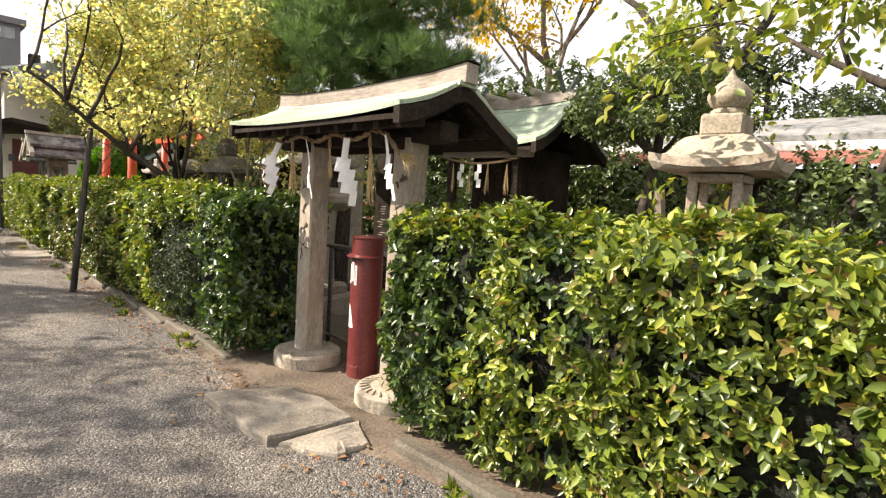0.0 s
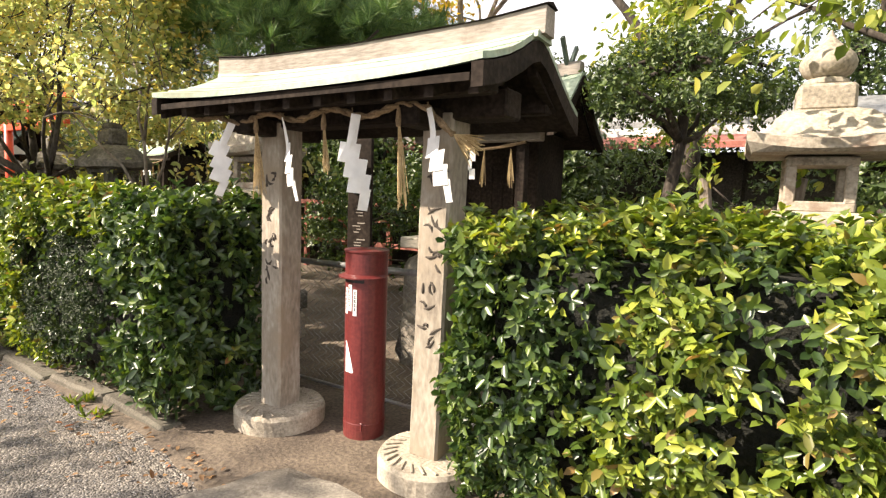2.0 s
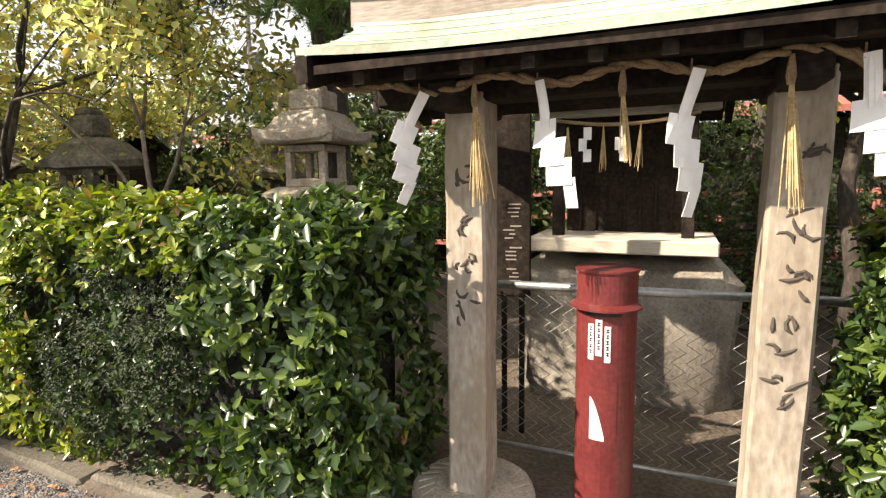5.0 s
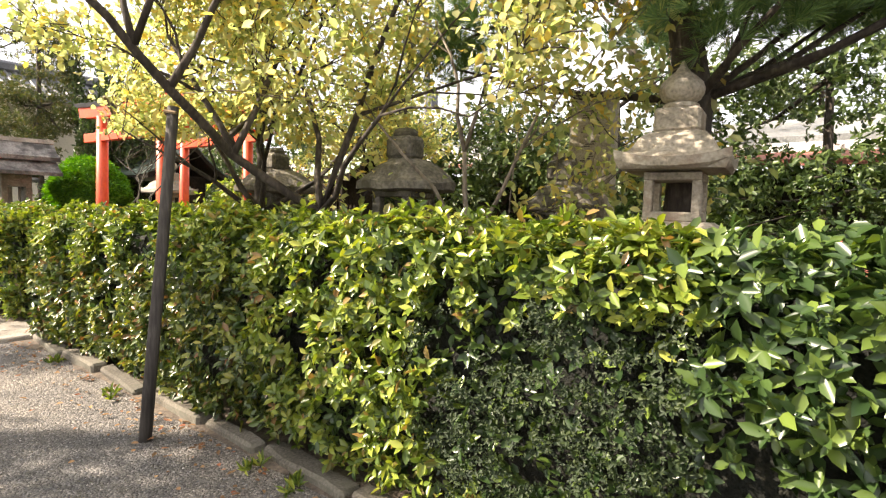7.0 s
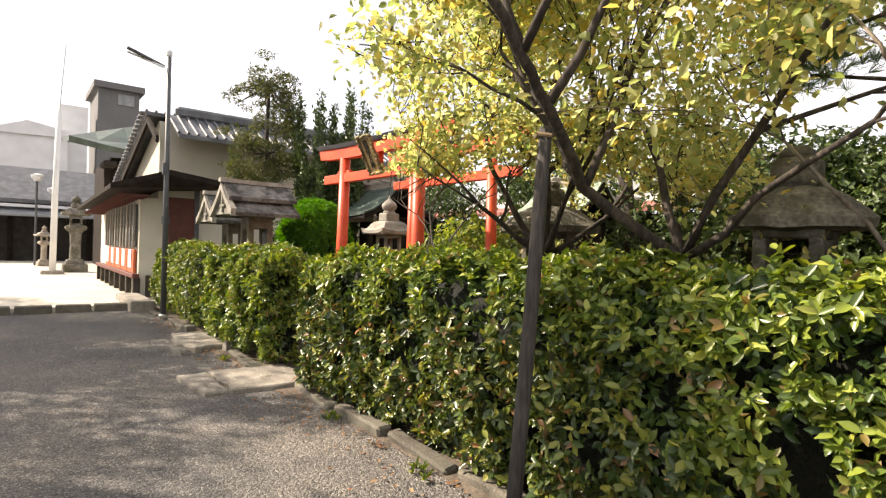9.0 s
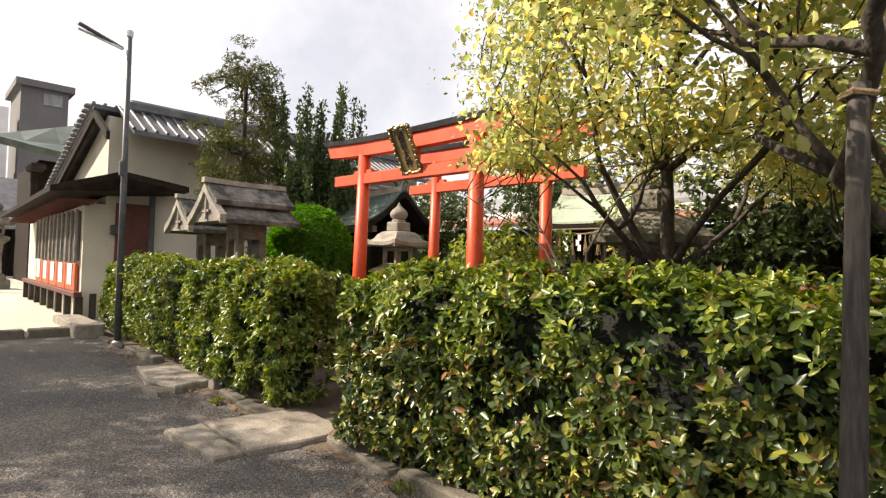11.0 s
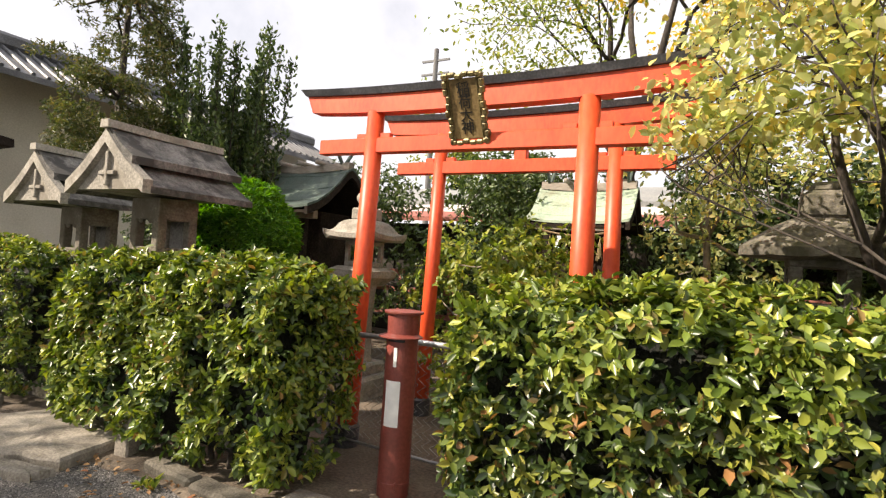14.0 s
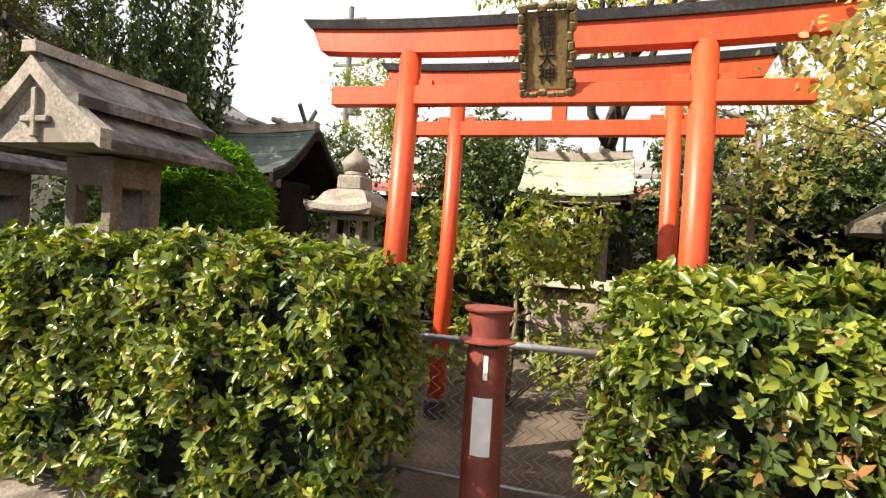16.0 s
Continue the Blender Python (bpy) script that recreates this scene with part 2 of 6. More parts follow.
WHITE_PLASTER = surface("white_plaster", (0.6, 0.59, 0.57), (0.70, 0.69, 0.67), (0.78, 0.77, 0.75), 1.0, 40, 0.9, bump=0.1)
TILE = surface("dark_roof_tile", (0.05, 0.052, 0.057), (0.095, 0.097, 0.104), (0.18, 0.184, 0.19), 3, 40, 0.5, bump=0.3, random_tint=0.2)
RED_ROOF = surface("faded_red_roof", (0.23, 0.075, 0.055), (0.33, 0.115, 0.085), (0.42, 0.165, 0.13), 2, 40, 0.7, bump=0.2)
PALE_ROOF = surface("pale_sheet_roof", (0.16, 0.165, 0.165), (0.25, 0.255, 0.255), (0.34, 0.345, 0.34), 2, 40, 0.6, bump=0.2)
FENCE_WOOD = surface("dark_fence_board", (0.025, 0.022, 0.018), (0.05, 0.043, 0.036), (0.085, 0.074, 0.062), 3, 40, 0.9, bump=0.3, random_tint=0.3, spec=0.2)
CONCRETE = surface("grey_concrete", (0.11, 0.108, 0.106), (0.15, 0.147, 0.143), (0.19, 0.186, 0.18), 0.3, 10, 0.9, bump=0.1)
GLASS = plain("window_glass", (0.10, 0.115, 0.12), 0.08)
TUBE = plain("lamp_tube_plastic", (0.72, 0.73, 0.73), 0.4)
# near-black colour for the shade deep inside the hedges and the thuja
HEDGE_CORE = surface("hedge_inner_shade", (0.002, 0.003, 0.0015), (0.006, 0.007, 0.004), (0.018, 0.017, 0.009), 22, 70, 0.95, bump=1.0, bump_dist=0.03)
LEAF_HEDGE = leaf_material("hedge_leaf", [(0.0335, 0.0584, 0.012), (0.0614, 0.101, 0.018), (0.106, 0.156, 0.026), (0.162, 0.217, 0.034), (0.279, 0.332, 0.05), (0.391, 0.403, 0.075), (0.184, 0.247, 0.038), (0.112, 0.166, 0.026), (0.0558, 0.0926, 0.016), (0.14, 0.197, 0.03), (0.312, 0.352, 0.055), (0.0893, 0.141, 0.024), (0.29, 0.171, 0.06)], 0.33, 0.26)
# darker copy of the hedge leaf, for the shaded west stretch
LEAF_SHADE = leaf_material("shaded_hedge_leaf", [(0.0267, 0.0479, 0.0132), (0.0427, 0.0707, 0.0165), (0.0667, 0.101, 0.0209), (0.1, 0.137, 0.0253), (0.267, 0.285, 0.044), (0.121, 0.16, 0.0297), (0.0734, 0.108, 0.0231), (0.0467, 0.0741, 0.0176), (0.0938, 0.125, 0.0242), (0.347, 0.319, 0.055), (0.0601, 0.0912, 0.0198), (0.0293, 0.0524, 0.0143), (0.32, 0.16, 0.0605)], 0.31, 0.18)
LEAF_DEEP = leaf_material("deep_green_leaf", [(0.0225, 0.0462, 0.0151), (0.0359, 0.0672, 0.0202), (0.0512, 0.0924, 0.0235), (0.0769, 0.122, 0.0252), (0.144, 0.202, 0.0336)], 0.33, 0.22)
LEAF_BOX = leaf_material("small_dark_leaf", [(0.0127, 0.0233, 0.00864), (0.019, 0.0324, 0.0108), (0.0269, 0.0441, 0.013), (0.0436, 0.0616, 0.0173)], 0.6, 0.12, 0.35)
LEAF_YELLOW = leaf_material("autumn_cherry_leaf", [(0.213, 0.26, 0.0872), (0.309, 0.35, 0.131), (0.396, 0.42, 0.185), (0.481, 0.48, 0.229), (0.534, 0.48, 0.197), (0.534, 0.41, 0.121)], 0.5, 0.68)
LEAF_GOLD = leaf_material("golden_leaf", [(0.36, 0.30, 0.04), (0.52, 0.38, 0.04), (0.60, 0.36, 0.04), (0.45, 0.40, 0.07)], 0.5, 0.5)
LEAF_LIGHT = leaf_material("light_green_leaf", [(0.103, 0.152, 0.03), (0.172, 0.228, 0.045), (0.253, 0.294, 0.06), (0.368, 0.351, 0.07)], 0.45, 0.45)
LEAF_EVER = leaf_material("evergreen_leaf", [(0.0315, 0.054, 0.018), (0.0525, 0.0855, 0.025), (0.084, 0.126, 0.035), (0.137, 0.18, 0.05)], 0.4, 0.25)
LEAF_PINE = leaf_material("pine_needle", [(0.048, 0.0988, 0.0324), (0.0841, 0.158, 0.0486), (0.133, 0.221, 0.0648), (0.193, 0.268, 0.0756)], 0.5, 0.25)
LEAF_THUJA = leaf_material("thuja_spray", [(0.0525, 0.145, 0.0182), (0.0825, 0.21, 0.0234), (0.128, 0.29, 0.0325), (0.195, 0.377, 0.0455)], 0.5, 0.3)
LEAF_DRY = leaf_material("dry_fallen_leaf", [(0.16, 0.085, 0.04), (0.26, 0.15, 0.07), (0.36, 0.22, 0.10), (0.30, 0.10, 0.05)], 0.8, 0.15)

# ---- mesh helpers ----
def part(name, bm, mat, parent=None, label="", smooth=False):
    me = bpy.data.meshes.new(name)
    bmesh.ops.recalc_face_normals(bm, faces=bm.faces)
    bm.to_mesh(me)
    bm.free()
    if smooth:
        me.polygons.foreach_set("use_smooth", [True] * len(me.polygons))
    me.materials.append(mat)
    ob = new(name, me)
    if parent is not None:
        ob.parent = parent
    if label:
        ob["label"] = label
    return ob


def thing(name, label, category, at=(0, 0, 0), rz=0.0, group="", kind=""):
    e = new(name)
    e.empty_display_size = 0.1
    e.matrix_basis = pose(*at, 0, 0, rz)
    return tagged(e, label, category, group, kind)


def box(bm, c, s, bevel=0.0, m=None):
    """A box with centre c and size s, its edges rounded by bevel."""
    g = bmesh.ops.create_cube(bm, size=1)
    vs = g["verts"]
    bmesh.ops.scale(bm, vec=s, verts=vs)
    if bevel:
        es = list({e for v in vs for e in v.link_edges})
        r = bmesh.ops.bevel(bm, geom=es, offset=bevel, segments=1, affect="EDGES")
        vs = list({v for f in r["faces"] for v in f.verts} | {v for v in vs if v.is_valid})
    bmesh.ops.translate(bm, vec=c, verts=vs)
    if m is not None:
        bmesh.ops.transform(bm, matrix=m, verts=vs)
    return vs


def lathe(bm, profile, seg=24, at=(0, 0, 0), squash=1.0):
    """A turned body from (radius, height) pairs."""
    rings = []
    for r, z in profile:
        rings.append([bm.verts.new((at[0] + r * math.cos(2 * math.pi * i / seg), at[1] + squash * r * math.sin(2 * math.pi * i / seg), at[2] + z)) for i in range(seg)])
    for a, b in zip(rings, rings[1:]):
        for i in range(seg):
            bm.faces.new((a[i], a[(i + 1) % seg], b[(i + 1) % seg], b[i]))
    bm.faces.new(rings[0][::-1])
    bm.faces.new(rings[-1])


def tube(bm, pts, radii, seg=8):
    """A tapered tube along points."""
    pts = [Vector(p) for p in pts]
    if not hasattr(radii, "__len__"):
        radii = [radii] * len(pts)
    rings = []
    for i, p in enumerate(pts):
        d = (pts[min(i + 1, len(pts) - 1)] - pts[max(i - 1, 0)]).normalized()
        u = d.cross(Vector((0.3, 0.1, 1)) if abs(d.z) < 0.9 else Vector((1, 0.2, 0))).normalized()
        v = d.cross(u)
        rings.append([bm.verts.new(p + radii[i] * (math.cos(2 * math.pi * k / seg) * u + math.sin(2 * math.pi * k / seg) * v)) for k in range(seg)])
    for a, b in zip(rings, rings[1:]):
        for k in range(seg):
            bm.faces.new((a[k], a[(k + 1) % seg], b[(k + 1) % seg], b[k]))
    bm.faces.new(rings[0][::-1])
    bm.faces.new(rings[-1])


def loft(bm, sections, cap=True):
    """A skin over rings of equal length."""
    rings = [[bm.verts.new(p) for p in s] for s in sections]
    n = len(rings[0])
    for a, b in zip(rings, rings[1:]):
        for k in range(n):
            bm.faces.new((a[k], a[(k + 1) % n], b[(k + 1) % n], b[k]))
    if cap:
        bm.faces.new(rings[0][::-1])
        bm.faces.new(rings[-1])


def weather(bm, amount, scale=6.0, seed=0.0):
    """Uneven, worn shape."""
    for v in bm.verts:
        n = noise.noise_vector((v.co + Vector((seed, seed * 1.7, 0))) * scale)
        v.co += n * amount


def fresh():
    return bmesh.new()


# ---- foliage ----
RNG = np.random.default_rng(7)


def unit(a):
    return a / np.maximum(np.linalg.norm(a, axis=1, keepdims=True), 1e-9)


def leaves(name, at, along, normal, length, width, mat, parent=None, curl=0.12, label="", kind="stuff"):
    """One mesh of pointed, folded leaves from arrays of places, directions and normals."""
    n = len(at)
    along = unit(along)
    side = unit(np.cross(along, normal))
    normal = np.cross(side, along)
    L, W = np.broadcast_to(length, (n,))[:, None], np.broadcast_to(width, (n,))[:, None]
    b = at
    l1 = at + along * L * 0.24 + side * W * 0.42 + normal * L * curl
    l2 = at + along * L * 0.62 + side * W * 0.50 + normal * L * curl * 0.9
    t = at + along * L - normal * L * curl * 0.5
    r2 = at + along * L * 0.62 - side * W * 0.50 + normal * L * curl * 0.9
    r1 = at + along * L * 0.24 - side * W * 0.42 + normal * L * curl
    co = np.stack([b, l1, l2, t, r2, r1], 1).reshape(-1, 3)
    base = np.arange(n)[:, None] * 6
    quads = np.concatenate([base + np.array([0, 1, 2, 3]), base + np.array([0, 3, 4, 5])], 1).reshape(-1)
    me = bpy.data.meshes.new(name)
    me.vertices.add(n * 6)
    me.vertices.foreach_set("co", co.astype(np.float32).ravel())
    me.loops.add(n * 8)
    me.loops.foreach_set("vertex_index", quads.astype(np.int32))
    me.polygons.add(n * 2)
    me.polygons.foreach_set("loop_start", (np.arange(n * 2) * 4).astype(np.int32))
    me.update(calc_edges=True)
    me.materials.append(mat)
    ob = new(name, me)
    if parent is not None:
        ob.parent = parent
    return tagged(ob, label, "", "", kind)


def rosettes(at, axis, per, spread=0.9, rng=RNG):
    """For twig tips and their axes: per leaves round each tip. Returns places, directions, normals."""
    n = len(at)
    axis = unit(axis)
    k = np.tile(np.arange(per), n)
    at, ax = np.repeat(at, per, 0), np.repeat(axis, per, 0)
    u = unit(np.cross(ax, rng.normal(size=(n, 3)).repeat(per, 0)))
    v = np.cross(ax, u)
    ang = (k * 2.4 + rng.uniform(0, 0.7, n * per))[:, None]
    rad = np.cos(ang) * u + np.sin(ang) * v
    lift = rng.uniform(0.1, 0.9, (n * per, 1))
    d = unit(ax * lift + rad * spread + np.array([0, 0, -0.15]))
    nor = unit(ax - rad * 0.35 * lift + rng.normal(0, 0.18, (n * per, 3)))
    return at + ax * (rng.uniform(-0.03, 0.03, (n * per, 1))), d, nor


def fnoise(p, scale, seed=0.0):
    return np.array([noise.noise(Vector((x * scale + seed, y * scale, z * scale))) for x, y, z in p])


def hedge(x0, x1, y0, y1, top, label, per_m2, length, mat, name="hedge", patches=()):
    """A clipped hedge: a near-black heart for the shade inside, stems at its foot and a skin of leaf rosettes. patches:
    (x from, x to, z from, z to, material, leaf length, factor).
    """
    h = thing(name, label, "hedge", ((x0 + x1) / 2, (y0 + y1) / 2, 0))
    ox, oy = (x0 + x1) / 2, (y0 + y1) / 2
    w, d = (x1 - x0) / 2, (y1 - y0) / 2
    # solid heart whose near-black colour stands for the inner shade
    bm = fresh()
    nx = max(6, int(w * 8))
    sect = []
    for i in range(nx + 1):
        x = -w + 0.16 + (2 * w - 0.32) * i / nx
        ring = []
        for yy, zz in ((-d + 0.26, 0.14), (-d + 0.17, 0.45), (-d + 0.16, top - 0.27), (-d + 0.27, top - 0.16), (d - 0.27, top - 0.16), (d - 0.16, top - 0.27), (d - 0.17, 0.45), (d - 0.26, 0.14)):
            j = noise.noise(Vector((x * 5 + ox, yy * 5, zz * 5))) * 0.05
            ring.append((x, yy + j, zz + j * 0.5))
        sect.append(ring)
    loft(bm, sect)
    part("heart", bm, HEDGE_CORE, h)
    rng = np.random.default_rng(int(abs(x0) * 100) + 3)
    for i in range(int(w * 5)):
        bm = fresh()
        x = -w + 0.2 + i / 2.5 + rng.uniform(-0.1, 0.1)
        if x > w - 0.1:
            break
        y = rng.uniform(-d + 0.25, 0)
        tube(bm, [(x, y, 0), (x + rng.uniform(-.05, .05), y, 0.2), (x + rng.uniform(-.1, .1), y - 0.05, 0.5)], [0.022, 0.018, 0.01], 6)
        part("stem", bm, BARK, h)
    areas = [("f", 2 * w * (top - 0.1)), ("t", 2 * w * 2 * d), ("l", 2 * d * top), ("r", 2 * d * top), ("b", 2 * w * 0.4)]
    P, N = [], []
    for kind, a in areas:
        n = int(a * per_m2)
        u, v = rng.uniform(-1, 1, n), rng.uniform(0, 1, n)
        z = 0.10 + v ** 0.9 * (top - 0.12)
        if kind == "f":
            p, q = np.stack([u * w, np.full(n, -d), z], 1), (0, -1, 0.35)
        elif kind == "b":
            p, q = np.stack([u * w, np.full(n, d), top - v * 0.4], 1), (0, 1, 0.35)
        elif kind == "t":
            p, q = np.stack([u * w, (v * 2 - 1) * d, np.full(n, top)], 1), (0, -0.2, 1)
        else:
            sgn = -1 if kind == "l" else 1
            p, q = np.stack([np.full(n, sgn * w), (rng.uniform(-1, 1, n)) * d, z], 1), (sgn, 0, 0.35)
        P.append(p)
        N.append(np.tile(np.array(q, float), (n, 1)))
    P, N = np.concatenate(P), unit(np.concatenate(N))
    # rounded shoulders
    out = np.maximum(np.abs(P[:, 1]) - (d - 0.13), 0) / 0.13
    high = np.maximum(P[:, 2] - (top - 0.13), 0) / 0.13
    endx = np.maximum(np.abs(P[:, 0]) - (w - 0.13), 0) / 0.13
    pull = np.maximum(out + high - 1, 0) * 0.07
    P[:, 1] -= np.sign(P[:, 1]) * pull
    P[:, 2] -= pull + np.maximum(endx + high - 1, 0) * 0.05
    P[:, 0] -= np.sign(P[:, 0]) * np.maximum(endx + out - 1, 0) * 0.07
    low = np.maximum(0.4 - P[:, 2], 0)
    P[:, 1] += np.where(P[:, 1] < 0, low * 0.28, 0)
    wob = fnoise(P + np.array([ox, oy, 0]), 2.2) * 0.13 + fnoise(P + np.array([ox, oy, 3.0]), 6.0) * 0.085
    P += N * (wob[:, None] - np.abs(rng.normal(0, 0.05, len(P)))[:, None] + 0.02)
    P0, N0 = P.copy(), N.copy()
    # thin places and tufts
    thin = fnoise(P + np.array([ox, oy, 7.0]), 3.6) + 0.6 * fnoise(P + np.array([ox, oy, 1.0]), 9.0)
    keep = thin + rng.normal(0, 0.12, len(P)) > -0.13
    P, N = P[keep], N[keep]
    left = np.ones(len(P), bool)
    jobs = []
    for a, b, z0, z1, pm, pl, factor in patches:
        jit = fnoise(P + ox, 5.0) * 0.16
        m = left & (P[:, 0] + ox + jit > a) & (P[:, 0] + ox + jit < b) & (P[:, 2] + jit > z0) & (P[:, 2] + jit < z1)
        left &= ~m
        jobs.append((m, pm, pl, factor))
    jobs.append((left, mat, length, 1))
    # inner leaves in deeper green, with the shade under the skin in their colour
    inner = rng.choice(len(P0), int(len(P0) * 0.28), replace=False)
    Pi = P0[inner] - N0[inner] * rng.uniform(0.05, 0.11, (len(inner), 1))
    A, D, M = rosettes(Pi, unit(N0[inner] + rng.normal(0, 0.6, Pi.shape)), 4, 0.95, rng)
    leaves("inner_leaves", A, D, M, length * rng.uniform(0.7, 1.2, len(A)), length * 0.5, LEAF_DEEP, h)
    for m, pm, pl, factor in jobs:
        p, q = P[m], N[m]
        if factor != 1 and len(p):
            pick = rng.choice(len(p), int(len(p) * factor), replace=True)
            p, q = p[pick] + rng.normal(0, 0.02, (len(pick), 3)), q[pick]
        if not len(p):
            continue
        ax = unit(q + rng.normal(0, 0.55, p.shape) + np.array([0, 0, 0.25]))
        A, D, M = rosettes(p, ax, 5, 0.95, rng)
        size = pl * rng.uniform(0.65, 1.3, len(A))
        leaves("leaves", A, D, M, size, size * rng.uniform(0.38, 0.52, len(A)), pm, h)
    return h


def grow(bm, rng, start, way, length, radius, depth, tips, droop=0.0, spread=0.7, steps=4, min_r=0.004, low=0.0, west=-99.0, fore=-99.0):
    """A branching limb; collects the places of its twigs. low: the height under which it turns up."""
    p, d, pts, rad = Vector(start), Vector(way).normalized(), [Vector(start)], [radius]
    for i in range(steps):
        d = (d + Vector(rng.normal(0, 0.16, 3)) + Vector((0, 0, 0.05 - droop * 0.1))).normalized()
        if p.z < low:
            d = Vector((d.x, d.y, max(d.z, 0.45))).normalized()
        if p.x < west + 0.2:
            d = Vector((abs(d.x), d.y, d.z))
        if p.y < fore + 0.2:
            d = Vector((d.x, abs(d.y), d.z))
        p = p + d * length / steps
        pts.append(p.copy())
        rad.append(max(min_r, radius * (1 - 0.55 * (i + 1) / steps)))
        if depth <= 1:
            tips.append((p.copy(), d.copy()))
    tube(bm, pts, rad, 7 if radius > 0.04 else 5)
    if depth > 0:
        kids = 3 if depth > 1 else 4
        for k in range(kids):
            i = 1 + int(rng.integers(1, steps)) if k else steps
            i = min(i, steps)
            s = Vector(rng.normal(0, 1, 3))
            s = (s - s.dot(d) * d).normalized()
            nd = (d + s * spread * rng.uniform(0.7, 1.3)).normalized()
            grow(bm, rng, pts[i], nd, length * rng.uniform(0.55, 0.8), rad[i] * 0.72, depth - 1, tips, droop, spread, steps, min_r, low, west, fore)


def tree(label, at, limbs, seed, leaf_mat, leaf_len, per_tip, bark=BARK, trunk=None, depth=3, aspect=0.5, cloud=0.12, droop=0.0, spread=0.7, trunk_r=0.1, category="tree", name="tree", low=0.0, west=-99.0, fore=-99.0):
    """A tree: trunk through given points, limbs (start index, direction, length, radius) that branch, and a crown of many leaves on the twigs."""
    rng = np.random.default_rng(seed)
    t = thing(name, label, category, at)
    tips = []
    bm = fresh()
    n = len(trunk)
    radii = [trunk_r * (1 - 0.5 * i / (n - 1)) * (1.25 if i == 0 else 1) for i in range(n)]
    fine, fr = [], []
    for i in range(n - 1):
        for k in range(3):
            f = k / 3
            fine.append(Vector(trunk[i]).lerp(Vector(trunk[i + 1]), f) + Vector(rng.normal(0, trunk_r * 0.32, 3)))
            fr.append(radii[i] * (1 - f) + radii[i + 1] * f)
    fine[0] = Vector(trunk[0])
    fine.append(Vector(trunk[-1])); fr.append(radii[-1])
    tube(bm, fine, fr, 10)
    part("trunk", bm, bark, t, smooth=True)
    for i, way, length, radius in limbs:
        bm = fresh()
        grow(bm, rng, trunk[i], way, length, radius, depth, tips, droop, spread, low=low, west=west, fore=fore)
        part("limb", bm, bark, t, smooth=True)
    P = np.array([list(p) for p, d in tips])
    Q = np.array([list(d) for p, d in tips])
    P, Q = np.repeat(P, per_tip, 0), np.repeat(Q, per_tip, 0)
    P = P + rng.normal(0, cloud, P.shape)
    ok = (P[:, 2] > low) & (P[:, 0] > west) & (P[:, 1] > fore)
    P, Q = P[ok], Q[ok]
    D = unit(Q * 0.4 + rng.normal(0, 0.6, P.shape) + np.array([0, 0, -0.35]))
    N = unit(rng.normal(0, 0.5, P.shape) + np.array([0, -0.15, 0.8]))
    size = leaf_len * rng.uniform(0.6, 1.3, len(P))
    leaves("crown", P, D, N, size, size * aspect, leaf_mat, t)
    return t


def clumped(label, at, blobs, seed, leaf_mat, leaf_len, per_blob, bark=BARK, trunk=((0, 0, 0), (0.03, 0, 0.5), (0, 0, 1.0)), trunk_r=0.04, aspect=0.5, category="tree", name="tree", up=0.3, shell=0.55):
    """A dense crown: uneven clumps of leaves round limbs. blobs: (x, y, z, radius, flatness)."""
    rng = np.random.default_rng(seed)
    t = thing(name, label, category, at)
    if trunk:
        bm = fresh()
        tube(bm, trunk, [trunk_r * (1 - 0.55 * i / (len(trunk) - 1)) for i in range(len(trunk))], 9)
        part("trunk", bm, bark, t, smooth=True)
        for x, y, z, r, f in blobs[:14]:
            bm = fresh()
            s = min(trunk, key=lambda q: (Vector(q) - Vector((x, y, z - r * f * 0.6))).length)
            mid = (Vector(s) + Vector((x, y, z))) / 2 + Vector(rng.normal(0, 0.06, 3))
            tube(bm, [s, mid, (x, y, z)], [trunk_r * 0.4, trunk_r * 0.28, trunk_r * 0.1], 6)
            part("limb", bm, bark, t, smooth=True)
    P, N = [], []
    for x, y, z, r, f in blobs:
        k = int(per_blob * r * r / 0.16)
        q = unit(rng.normal(size=(k, 3)))
        rad = r * (shell + (1 - shell) * rng.uniform(0, 1, k) ** 0.6)
        rad = rad * (1 + 0.45 * fnoise(q + np.array([x, y, z]), 2.6))
        p = q * rad[:, None] * np.array([1, 1, f]) + np.array([x, y, z])
        P.append(p); N.append(q)
    P, N = np.concatenate(P), np.concatenate(N)
    A, D, M = rosettes(P, unit(N + np.array([0, 0, up]) + rng.normal(0, 0.4, P.shape)), 4, 0.9, rng)
    size = leaf_len * rng.uniform(0.6, 1.3, len(A))
    leaves("crown", A, D, M, size, size * aspect, leaf_mat, t)
    return t


# ---- ground ----
bm = fresh()
bmesh.ops.create_grid(bm, x_segments=2, y_segments=2, size=400)
ground = tagged(part("ground", bm, GRAVEL), "grey fine gravel forecourt with paler worn patches", "gravel ground", kind="structure")
bm = fresh()
box(bm, (-8, 6.4, -0.03), (24, 8.0, 0.1))
garden = tagged(part("garden_soil", bm, SOIL), "dark bare garden soil behind the hedges", "soil", kind="structure")
bm = fresh()
box(bm, (-31, 3.0, 0.02), (24, 9.0, 0.12), 0.01)
court = tagged(part("pavement", bm, PAVING), "pale beige paved court before the office", "paving", kind="structure")


